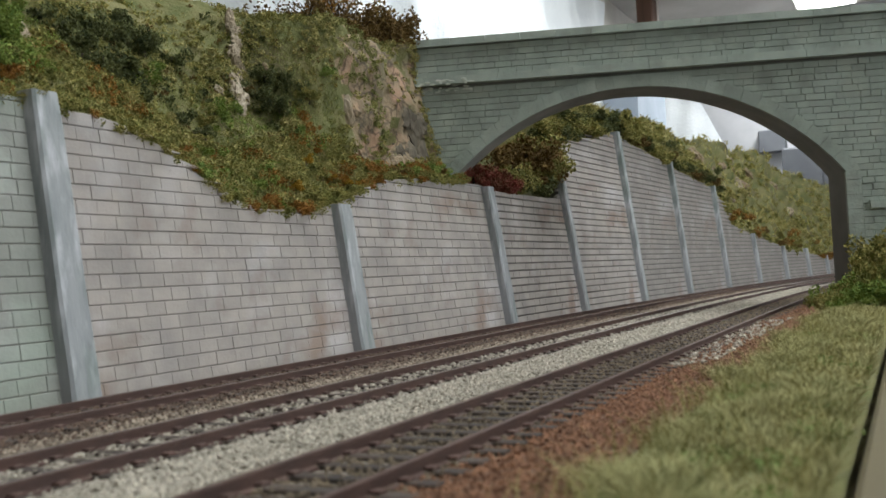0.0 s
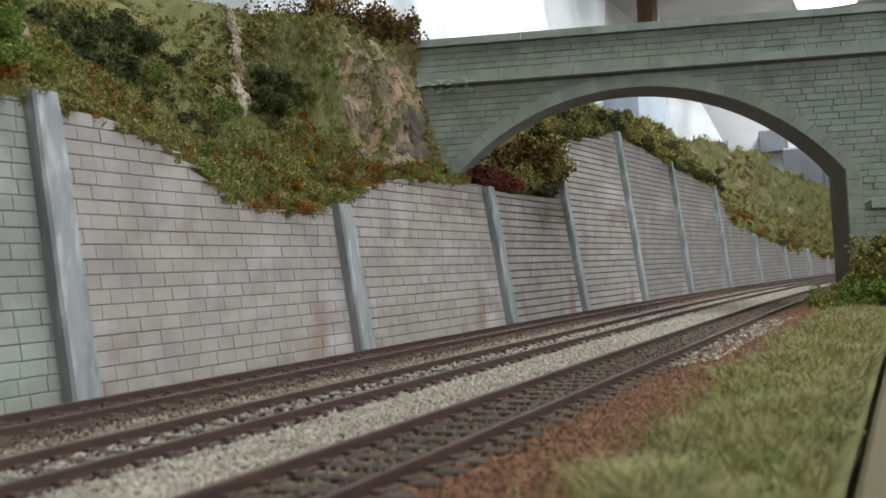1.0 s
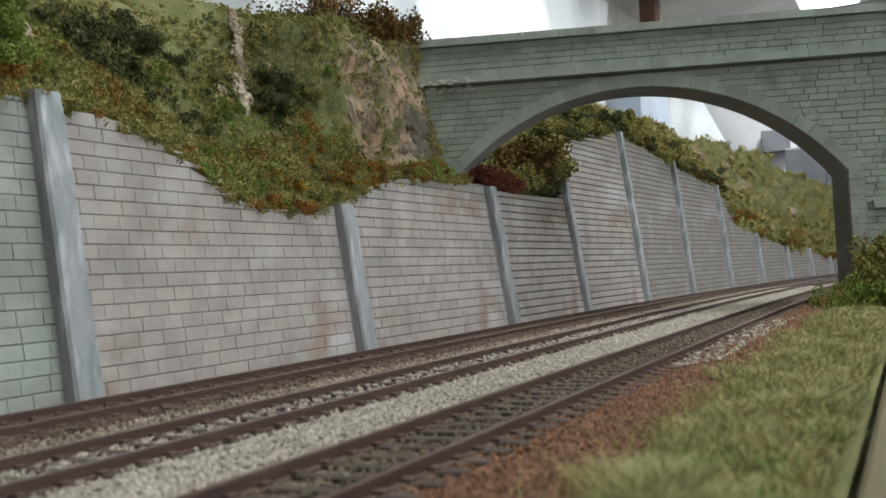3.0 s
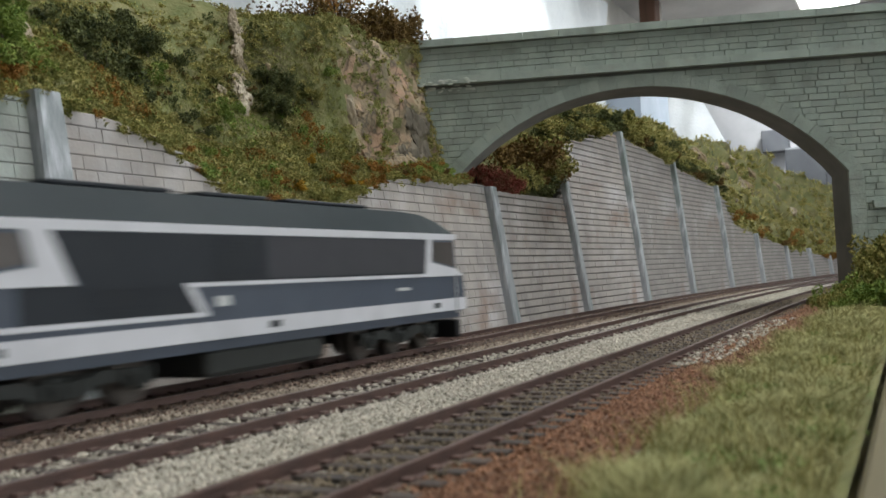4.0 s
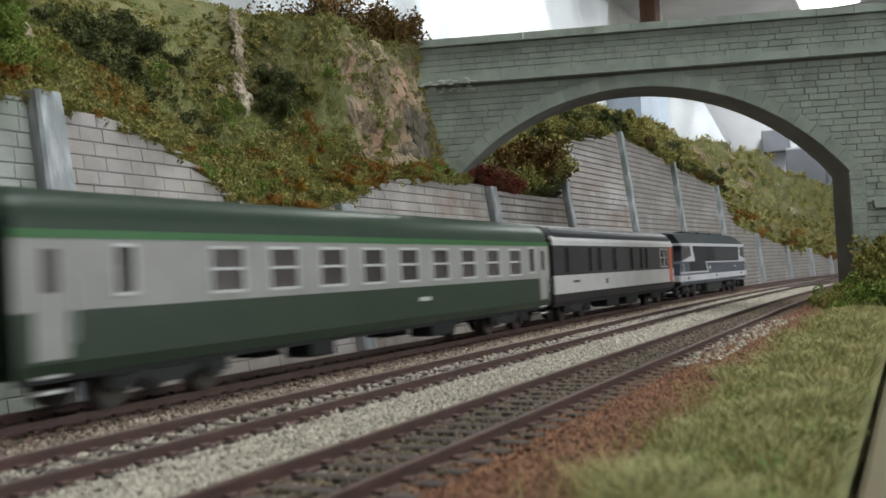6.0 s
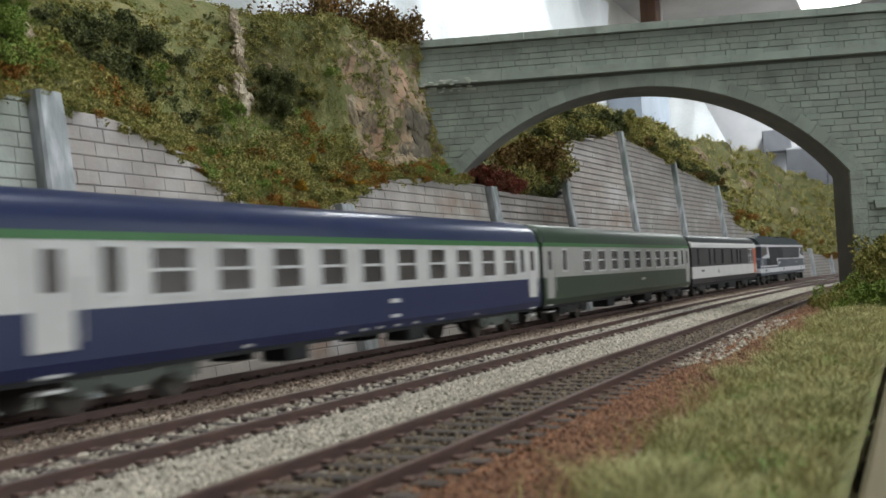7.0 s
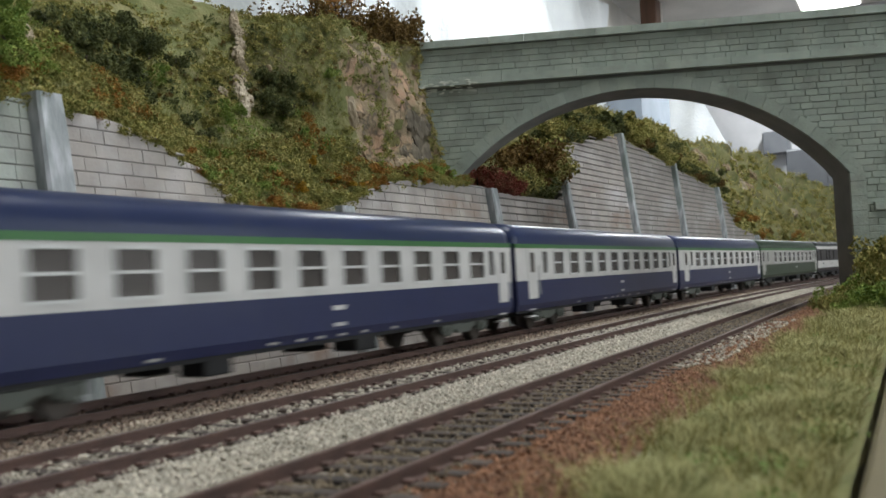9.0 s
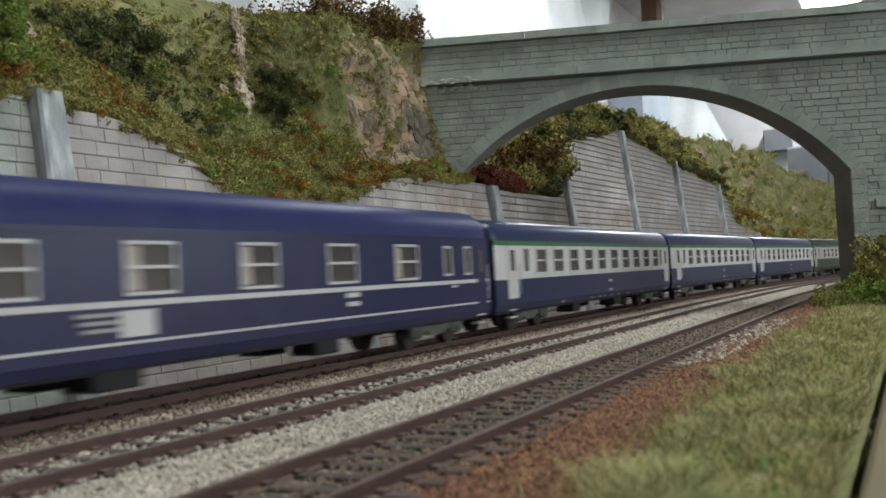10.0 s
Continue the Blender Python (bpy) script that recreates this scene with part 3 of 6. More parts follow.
def build_bridge():
    br = thing("stone_bridge", "grey-green model stone road bridge with one wide arch", "bridge", at=BA)
    part_at = lambda name, g, m, label="", par=br: part(name, g, m, par, label)
    half = math.sqrt(ARC_R ** 2 - (ARC_R - (ARC_TOP - SPRING)) ** 2)
    uL, uR = ARC_U - half, ARC_U + half
    # core: spandrel with the arch opening
    g = Geo()
    us = list(np.linspace(uL, uR, 49))
    top = 152.0
    for a, b in zip(us[:-1], us[1:]):
        za, zb = arc_z(a), arc_z(b)
        g.hexa([bp(a, 0, za), bp(b, 0, zb), bp(b, B_DEPTH, zb), bp(a, B_DEPTH, za), bp(a, 0, 130), bp(b, 0, 130), bp(b, B_DEPTH, 130), bp(a, B_DEPTH, 130)])
    for a, b in ((B_START, uL), (uR, B_END)):
        g.hexa([bp(a, 0, -6), bp(b, 0, -6), bp(b, B_DEPTH, -6), bp(a, B_DEPTH, -6), bp(a, 0, 130), bp(b, 0, 130), bp(b, B_DEPTH, 130), bp(a, B_DEPTH, 130)])
    core = part_at("spandrel_core", mesh_of("spandrel_core", g, M["bridge_mortar"], weld=True), None, "recessed grey mortar between the stones")
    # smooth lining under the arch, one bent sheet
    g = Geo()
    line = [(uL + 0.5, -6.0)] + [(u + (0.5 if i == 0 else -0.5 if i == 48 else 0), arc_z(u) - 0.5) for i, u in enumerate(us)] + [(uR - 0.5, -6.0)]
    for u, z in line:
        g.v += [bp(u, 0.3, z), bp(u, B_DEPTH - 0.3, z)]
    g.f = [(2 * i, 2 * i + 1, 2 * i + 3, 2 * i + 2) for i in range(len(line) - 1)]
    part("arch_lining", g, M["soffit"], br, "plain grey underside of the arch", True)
    # arch ring stones
    ring = 6.3
    n = 26
    th0 = math.asin(half / ARC_R)
    cz = ARC_TOP - ARC_R
    for i in range(n):
        a0, a1 = -th0 + 2 * th0 * i / n + 0.0005, -th0 + 2 * th0 * (i + 1) / n - 0.0005
        g = Geo()
        pts = []
        for a in (a0, a1):
            for r in (ARC_R - 0.3, ARC_R + ring):
                pts.append((ARC_U + r * math.sin(a), cz + r * math.cos(a)))
        q = [pts[0], pts[2], pts[3], pts[1]]
        o = 1.6 + random.uniform(-0.05, 0.05)
        g.hexa([bp(q[0][0], -o, q[0][1]), bp(q[1][0], -o, q[1][1]), bp(q[1][0], 1, q[1][1]), bp(q[0][0], 1, q[0][1]),
                bp(q[3][0], -o, q[3][1]), bp(q[2][0], -o, q[2][1]), bp(q[2][0], 1, q[2][1]), bp(q[3][0], 1, q[3][1])])
        part_at("voussoir", g, M["bridge"])
    # pier quoins under the springing
    z = -5.0
    while z < SPRING - 1:
        h = min(7.6, SPRING - z)
        w = 7.0
        g = Geo()
        g.hexa([bp(uR - 0.6, -1.5, z), bp(uR + w, -1.5, z), bp(uR + w, 1, z), bp(uR - 0.6, 1, z),
                bp(uR - 0.6, -1.5, z + h - 0.25), bp(uR + w, -1.5, z + h - 0.25), bp(uR + w, 1, z + h - 0.25), bp(uR - 0.6, 1, z + h - 0.25)])
        part_at("quoin_stone", g, M["bridge"])
        z += h
    # skewback stones between the ring and the piers
    for e in (-1, 1):
        ue = ARC_U + e * half
        tri = [(ue - e * 0.3, SPRING - 0.2), (ue + e * 7.0, SPRING - 0.2), (ARC_U + e * (ARC_R + ring) * math.sin(th0), cz + (ARC_R + ring) * math.cos(th0))]
        part_at("skewback_stone", Geo().add([bp(u, -1.55, z) for u, z in tri] + [bp(u, 1, z) for u, z in tri], [(0, 1, 2), (3, 5, 4), (0, 3, 4, 1), (1, 4, 5, 2), (2, 5, 3, 0)]), M["bridge"])
    # old plaster smeared on the end of the string course
    rs = random.Random(3)
    g = Geo()
    for i in range(46):
        u, z, w, h = 4 + 34 * rs.random() ** 1.6, rs.uniform(124.5, 130.5), rs.uniform(0.8, 2.8), rs.uniform(0.3, 0.8)
        o = 4.25 if z > 127.6 else 0.75
        g.add([bp(u + w * math.cos(a) * rs.uniform(0.7, 1.2), -o, z + h * math.sin(a) * rs.uniform(0.7, 1.2)) for a in (0, 1.05, 2.1, 3.15, 4.2, 5.25)] + [bp(u, -o - 0.25, z)],
              [(k, (k + 1) % 6, 6) for k in range(6)])
    part_at("plaster_smear", g, M["plaster_old"], "whitish plaster smeared over the stone")
    # face blocks
    course, length = 3.45, 8.6
    rest, count = Geo(), 0

    def face_block(poly, o):
        """One face stone of any convex outline, with softened front edges."""
        n, c = len(poly), 0.2
        mu, mz = sum(p[0] for p in poly) / n, sum(p[1] for p in poly) / n
        fr = [(u + math.copysign(min(c, abs(mu - u)), mu - u), z + math.copysign(min(c, abs(mz - z)), mz - z)) for u, z in poly]
        v = [bp(u, -o, z) for u, z in fr] + [bp(u, -o + c, z) for u, z in poly] + [bp(u, 0.8, z) for u, z in poly]
        f = [tuple(range(n))]
        for k in (0, n):
            f += [(k + i, k + n + i, k + n + (i + 1) % n, k + (i + 1) % n) for i in range(n)]
        return v, f

    def clip(poly):
        """What of an outline lies outside the arch ring."""
        rr = ARC_R + ring + 0.12
        out = lambda p: math.hypot(p[0] - ARC_U, p[1] - cz) - rr if p[1] > SPRING + 3 else abs(p[0] - ARC_U) - half - 7.05
        res = []
        for i, p in enumerate(poly):
            q = poly[(i + 1) % len(poly)]
            dp, dq = out(p), out(q)
            if dp >= 0:
                res.append(p)
            if dp * dq < 0:
                lo, hi = 0.0, 1.0
                for _ in range(24):
                    t = (lo + hi) / 2
                    m = (p[0] + (q[0] - p[0]) * t, p[1] + (q[1] - p[1]) * t)
                    if out(m) * dp > 0:
                        lo = t
                    else:
                        hi = t
                res.append(m)
        return res

    def rows(z0, z1, lo, hi, proud):
        nonlocal count
        n = max(1, round((z1 - z0) / course))
        h = (z1 - z0) / n
        for r in range(n):
            za, zb = z0 + r * h + 0.1, z0 + (r + 1) * h - 0.1
            u = lo - (r % 2) * length / 2
            while u < hi:
                ln = length * random.uniform(0.55, 1.45)
                a, b = max(u, lo) + 0.05, min(u + ln, hi) - 0.05
                u += ln
                if b - a < 1.0:
                    continue
                j = lambda: random.uniform(-0.09, 0.09)
                poly = clip([(a + j(), za + j()), (b + j(), za + j()), (b + j(), zb + j()), (a + j(), zb + j())])
                if len(poly) < 3 or max(p[0] for p in poly) - min(p[0] for p in poly) < 0.6:
                    continue
                blk = face_block(poly, proud + random.uniform(-0.2, 0.2))
                if 10 < u < 262 and count < 300:
                    part_at("block", Geo().add(*blk), M["bridge"])
                    count += 1
                else:
                    rest.add(*blk)

    rows(61.0, 126.5, B_START, B_END, 0.45)
    rows(-5.0, 61.0, uR + 7.3, B_END, 0.3)
    # parapet
    g = Geo()
    for w0, w1 in ((0.6, 6.0), (B_DEPTH - 6, B_DEPTH - 0.6)):
        g.hexa([bp(B_START, w0, 130), bp(B_END, w0, 130), bp(B_END, w1, 130), bp(B_START, w1, 130),
                bp(B_START, w0, 150), bp(B_END, w0, 150), bp(B_END, w1, 150), bp(B_START, w1, 150)])
    par = part_at("parapet", g, M["bridge_mortar"], "low stone parapet wall")
    rows(132.4, 149.0, B_START, B_END, 0.0)
    if rest.v:
        tagged(part_at("stonework", rest, M["bridge_join"]), kind="stuff")

    def band(name, z0, z1, o, step, label, par):
        u = B_START
        while u < B_END:
            b = min(u + step, B_END)
            g = Geo()
            for w0, w1 in ((-o, 7.0),):
                g.hexa([bp(u + 0.1, w0, z0), bp(b - 0.1, w0, z0), bp(b - 0.1, w1, z0), bp(u + 0.1, w1, z0),
                        bp(u + 0.1, w0 + 0.35, z1), bp(b - 0.1, w0 + 0.35, z1), bp(b - 0.1, w1, z1), bp(u + 0.1, w1, z1)])
            part(name, g, M["bridge"], par, label)
            u = b
    band("string_course", 128.0, 132.2, 4.2, 40.0, "projecting stone string course", br)
    band("coping_stone", 149.4, 153.4, 2.6, 19.0, "flat parapet coping stone", par)
    # ledge on the wing beside the arch
    g = Geo()
    g.hexa([bp(uR + 10.5, -2.8, 48), bp(B_END, -2.8, 48), bp(B_END, 1, 48), bp(uR + 10.5, 1, 48),
            bp(uR + 10.5, -2.2, 52), bp(B_END, -2.2, 52), bp(B_END, 1, 52), bp(uR + 10.5, 1, 52)])
    part_at("ledge", g, M["bridge"], "projecting stone ledge")
    g = Geo().add([bp(B_START, 6, 140), bp(B_END, 6, 140), bp(B_END, B_DEPTH - 6, 140), bp(B_START, B_DEPTH - 6, 140),
                   bp(B_START, 6, 129), bp(B_END, 6, 129), bp(B_END, B_DEPTH - 6, 129), bp(B_START, B_DEPTH - 6, 129)],
                  [(0, 1, 2, 3), (4, 7, 6, 5), (0, 4, 5, 1), (2, 6, 7, 3), (0, 3, 7, 4), (1, 5, 6, 2)])
    part_at("roadway", g, M["soffit"], "grey road deck between the parapets")


# ---- hillside ----
def hill_z(x, y):
    """Height of the hillside behind the wall's crown."""
    x, y = np.asarray(x, float), np.asarray(y, float)
    top = wall_top(x)
    y0 = WALL_Y + bend(x) + batter(x) * (top + 3.5) + 1.0
    d = np.maximum(0, y - y0)
    slope = top - 1.5 + (1.15 + 0.95 * sm(x, 900, 1250)) * d
    cap = np.interp(x, (-300, 150, 250, 300, 340, 356, 372, 390, 430, 520, 700, 970, 1236, 1368, 1519, 1648, 1766, 2200, 3200), (195, 195, 194, 183, 166, 157, 146, 143, 149, 151, 170, 184, 188, 186, 184, 172, 160, 120, 95))
    soft = 10.0
    a = cap - soft * np.log1p(np.exp(np.clip((cap - slope) / soft, -30, 30)))
    a = np.where(slope < cap - 30, slope, a)
    # ledge and cliff beside the bridge
    ledge = top - 1.5 + 0.62 * np.minimum(d, 17)
    cliff = ledge + (cap - ledge) * sm(d, 14.0, 24.0) + 0.05 * d
    k = sm(x, 314, 374) * (1 - sm(x, 446, 456))
    z = a * (1 - k) + np.minimum(cliff, a + 90) * k
    # low ground under the arch
    u = sm(x, 452, 462) * (1 - sm(x, 596, 604))
    low = top - 1.5 + 0.35 * d
    return z * (1 - u) + np.minimum(z, low + 0.8 * np.maximum(0, d - 18)) * u


def build_hill():
    xs = np.concatenate([np.arange(-260, 620, 2.5), np.arange(620, 1100, 6.0), np.arange(1100, 3300, 22.0)])
    vs = np.concatenate([np.arange(0, 12, 1.5), np.arange(12, 27, 0.45), np.arange(27, 60, 1.5), np.arange(60, 130, 4.0), np.arange(130, 420, 20.0)])
    X, V = np.meshgrid(xs, vs, indexing="ij")
    Y = WALL_Y + bend(X) + batter(X) * (wall_top(X) + 3.5) + 0.6 + V
    Z = hill_z(X, Y)
    N = np.zeros_like(Z)
    B = np.zeros_like(Z)
    for i in range(X.shape[0]):
        for j in range(X.shape[1]):
            p = Vector((X[i, j], Y[i, j], Z[i, j]))
            N[i, j] = noise.fractal(p * 0.045, 1.0, 2.0, 4)
            B[i, j] = noise.fractal(p * 0.16 + Vector((9, 3, 1)), 0.8, 2.0, 3)
    w = sm(V, 1, 12)
    rocky = sm(X, 346, 372) * (1 - sm(X, 440, 446)) * sm(V, 11, 15) * (1 - sm(V, 27, 33))
    for i in range(X.shape[0]):
        if X[i, 0] > 1000:
            for j in range(X.shape[1]):
                Z[i, j] += 14 * sm(V[i, j], 5, 40) * noise.noise(Vector((X[i, j] * 0.011, Y[i, j] * 0.02, 0.5)))
    far = 1 + 2.5 * sm(X, 950, 1200)
    Y2 = Y - w * (N * 3.2 * far) - rocky * (np.clip(0.7 - np.abs(B) * 2.2, 0, 1) * -3.0 + 2.2 * N + 1.0)
    Z2 = Z + w * (N * 2.6 * far + B * 1.0 * far)
    n, m = X.shape
    idx = np.arange(n * m).reshape(n, m)
    f = np.stack([idx[:-1, :-1], idx[1:, :-1], idx[1:, 1:], idx[:-1, 1:]], -1).reshape(-1, 4)
    ob = raw("hillside", np.stack([X, Y2, Z2], -1).reshape(-1, 3), f, M["hill"], True)
    ob.data.materials.append(M["rock"])
    stony = rocky * (1 + 0.9 * N + 0.9 * B) + 0.25 * B * (rocky > 0)
    ob.data.polygons.foreach_set("material_index", (stony[:-1, :-1].ravel() > 0.62).astype(np.int32))
    tagged(ob, "grassy model hillside with an ochre cliff beside the bridge", "hillside", kind="structure")
    return X, Y2, Z2, V, rocky


# ---- foliage ----
def leaf_cloud(n, rx, ry, rz, leaf, clumps=9, seed=0, flat=0.35):
    """A bush of small leaves gathered in uneven clumps; millimetres."""
    r = np.random.default_rng(seed)
    c = r.normal(0, 0.45, (clumps, 3))
    c[:, 2] = np.abs(c[:, 2]) * 0.9
    rad = r.uniform(0.22, 0.5, clumps)
    k = r.integers(0, clumps, n)
    d = r.normal(0, 1, (n, 3))
    d /= np.linalg.norm(d, axis=1)[:, None]
    p = c[k] + d * (rad[k] * r.random(n) ** 0.33)[:, None]
    p[:, 2] = np.maximum(p[:, 2], -0.15 * r.random(n))
    p = p * np.array([rx, ry, rz])
    return leaves(p, leaf, r)


def leaves(p, leaf, r):
    n = len(p)
    a = r.normal(0, 1, (n, 3))
    a /= np.linalg.norm(a, axis=1)[:, None]
    b = np.cross(a, r.normal(0, 1, (n, 3)))
    b /= np.linalg.norm(b, axis=1)[:, None]
    s = leaf * r.uniform(0.5, 1.3, (n, 1))
    nrm = np.cross(a, b) * s * 0.25
    v = np.stack([p - a * s, p + b * s * 0.55 + nrm, p + a * s, p - b * s * 0.55 + nrm], 1).reshape(-1, 3)
    f = np.arange(4 * n).reshape(n, 4)
    return v, f


BUSHES = {}


def bush_mesh(kind, variant, material, leaf):
    key = (kind, variant)
    if key not in BUSHES:
        v, f = leaf_cloud(1500, 1, 1, 1, leaf, 11, seed=variant * 17 + len(kind))
        ob = raw("foliage", v, f, material)
        BUSHES[key] = ob.data
        bpy.data.objects.remove(ob)
    return BUSHES[key]


def bush(x, y, z, r, kind, label, leaf=0.085, group="hillside bushes", tall=0.8):
    th = thing("bush", label, "bush", group, at=(x, y, z))
    me = bush_mesh(kind, random.randrange(4), M[kind], leaf)
    ob = part("foliage", me, None, th)
    ob.scale = (r * random.uniform(0.85, 1.25), r * random.uniform(0.85, 1.15), r * tall * random.uniform(0.85, 1.15))
    ob.rotation_euler = (random.uniform(-0.3, 0.3), random.uniform(-0.3, 0.3), random.uniform(0, 6.28))
    g = Geo()
    for i in range(3):
        a = random.uniform(0, 6.28)
        g.cyl((0.3 * i, 0), 2, 0.35, -2.5, r * 0.4, 5, 0.15)
    part("stem", g, M["twig"], th)
    return th


def hill_at(x, off):
    y = WALL_Y + float(bend(x)) + float(batter(x)) * (float(wall_top(x)) + 3.5) + off
    return y, float(hill_z(x, y))


def build_bushes():
    rnd = random.Random(5)
    L = {"olive": "olive green flock bush on the hillside", "rusty": "rust-brown autumn flock bush above the wall", "green": "fresh green leafy flock bush",
         "dark": "dark green shaggy flock bush on the slope", "brownleaf": "brown autumn flock bush", "yellow": "yellow flowering flock tuft", "wine": "dark red flock bush under the arch"}
    # fringe that hangs over the wall's crown
    x = 60.0
    while x < 452:
        y, z = hill_at(x, rnd.uniform(0.5, 3))
        k = rnd.choice(("olive", "olive", "olive", "rusty"))
        bush(x, y, z, rnd.uniform(3.8, 5.8), k, L[k])
        x += rnd.uniform(5, 8)
    for i in range(46):
        x = rnd.uniform(80, 450)
        off = rnd.uniform(3, 24)
        y, z = hill_at(x, off)
        k = rnd.choice(("olive", "rusty", "olive", "green", "rusty", "olive"))
        bush(x, y, z, rnd.uniform(3.5, 6.5), k, L[k])
    for i in range(24):
        x = rnd.uniform(120, 330)
        off = rnd.uniform(22, 60)
        y, z = hill_at(x, off)
        k = rnd.choice(("olive", "dark", "green", "olive"))
        bush(x, y, z, rnd.uniform(4, 8), k, L[k])
    # dark shaggy masses
    for x, off, r in ((214, 34, 10), (222, 38, 9), (230, 34, 10), (240, 36, 8), (236, 28, 8)):
        y, z = hill_at(x, off)
        bush(x, y, z, r, "dark", L["dark"], tall=1.1)
    for x, y, z, r in ((325, 247, 106, 7), (324, 241, 99, 7), (328, 238, 102, 6), (328, 251, 117, 6), (331, 247, 113, 6), (333, 242, 108, 6), (329, 243, 98, 6),
                       (276, 274, 126, 7), (262, 270, 124, 8), (250, 266, 121, 8), (284, 264, 117, 7), (270, 265, 118, 7), (266, 276, 131, 6), (240, 264, 121, 7)):
        bush(x, y, z, r, "dark", L["dark"], tall=1.0)
    for x, off in ((176, 12), (180, 22), (186, 16), (170, 18), (182, 30)):
        y, z = hill_at(x, off)
        bush(x, y, z, 8, "green", L["green"])
    for x, off, r in ((181, 24, 9), (177, 19, 8), (185, 29, 8)):
        y, z = hill_at(x, off)
        bush(x, y - 2, z + 3, r, "green", L["green"])
    for x, off in ((330, 9), (345, 14), (320, 16), (338, 5), (180, 24), (300, 8)):
        y, z = hill_at(x, off)
        bush(x, y, z + 2, 3.2, "yellow", L["yellow"])
    for x in range(365, 450, 7):
        y, z = hill_at(x, rnd.uniform(5, 13))
        k = rnd.choice(("rusty", "rusty", "green", "brownleaf"))
        bush(x, y, z, rnd.uniform(5, 7.5), k, L[k])
    # under and behind the arch
    for x, off, r, k in ((474, 2, 7, "wine"), (484, 2, 9, "wine"), (496, 2, 9, "wine"), (508, 3, 8, "wine"), (490, 6, 11, "wine"), (470, 6, 9, "wine"), (482, 9, 10, "wine"), (494, 7, 9, "wine"), (505, 12, 10, "wine"), (488, 16, 12, "brownleaf"),
                         (520, 5, 12, "olive"), (535, 4, 13, "dark"), (550, 3, 14, "brownleaf"), (565, 2, 14, "olive"), (578, 2, 14, "brownleaf"), (586, 1, 11, "olive"),
                         (540, 12, 16, "brownleaf"), (565, 14, 19, "brownleaf"), (588, 12, 20, "olive"), (575, 20, 20, "olive"), (600, 8, 13, "olive"), (528, 8, 14, "olive"), (556, 0, 11, "olive")):
        y, z = hill_at(x, off)
        bush(x, y, z + 3 + (14 if 535 < x < 600 else 0) * (1 if off > 10 else 0.6), r, k, L[k], tall=1.1)
    x = 600.0
    while x < 1040:
        y, z = hill_at(x, rnd.uniform(2, 8))
        k = rnd.choice(("olive", "dark", "olive", "brownleaf"))
        bush(x, y, z + 1, rnd.uniform(11, 16), k, L[k], group="bushes beyond the bridge")
        x += rnd.uniform(13, 19)
    for i in range(26):
        x = rnd.uniform(640, 1000)
        y, z = hill_at(x, rnd.uniform(8, 40))
        k = rnd.choice(("olive", "dark", "olive"))
        bush(x, y, z, rnd.uniform(8, 15), k, L[k], group="bushes beyond the bridge")
    for i in range(44):
        x = rnd.uniform(1030, 1800)
        y, z = hill_at(x, rnd.uniform(0, 14))
        k = rnd.choice(("olive", "olive", "brownleaf", "rusty"))
        bush(x, y, z, rnd.uniform(7, 13), k, L[k], group="bushes beyond the bridge")
    # hedge in front of the right pier
    for x, y, r in ((452, 12, 10), (462, 20, 10), (470, 28, 10), (480, 16, 12), (488, 25, 11), (500, 30, 10), (470, 6, 12), (490, 4, 14), (505, 14, 14), (458, 28, 7), (446, 34, 6), (452, 37, 6), (460, 36, 7), (440, 30, 5), (470, 36, 8), (448, 24, 7), (455, 20, 9)):
        bush(x, y, float(ground_z(x, y)) + 1, r, "green" if (x + int(y)) % 3 else "olive", "green leafy flock hedge beside the bridge pier", group="hedge by the pier", tall=1.15)
    for x, y, z in ((498, 8, 20), (494, 15, 16), (505, 0, 24), (480, 8, 14), (470, 14, 10), (508, 16, 18)):
        bush(x, y, z, 12, "olive", "olive flock bush against the bridge pier", group="hedge by the pier", tall=1.3)


def blades(px, py, pz, length, width, r, lean=0.45):
    n = len(px)
    a = r.uniform(0, 2 * np.pi, n)
    ln = length * r.uniform(0.5, 1.2, n)
    dx, dy = r.normal(0, lean, n) * ln, r.normal(0, lean, n) * ln
    wx, wy = np.cos(a) * width, np.sin(a) * width
    b0 = np.stack([px - wx, py - wy, pz - 0.3], -1)
    b1 = np.stack([px + wx, py + wy, pz - 0.3], -1)
    mid = np.stack([px + dx * 0.35, py + dy * 0.35, pz + ln * 0.55], -1)
    tip = np.stack([px + dx, py + dy, pz + ln * 0.9], -1)
    v = np.stack([b0, b1, mid + np.stack([wx, wy, 0 * wx], -1) * 0.6, tip, mid - np.stack([wx, wy, 0 * wx], -1) * 0.6], 1).reshape(-1, 3)
    o = 5 * np.arange(n)[:, None]
    tri = np.concatenate([np.concatenate([o, o + 1, o + 2], 1), np.concatenate([o, o + 2, o + 4], 1), np.concatenate([o + 4, o + 2, o + 3], 1)])
    return v, tri


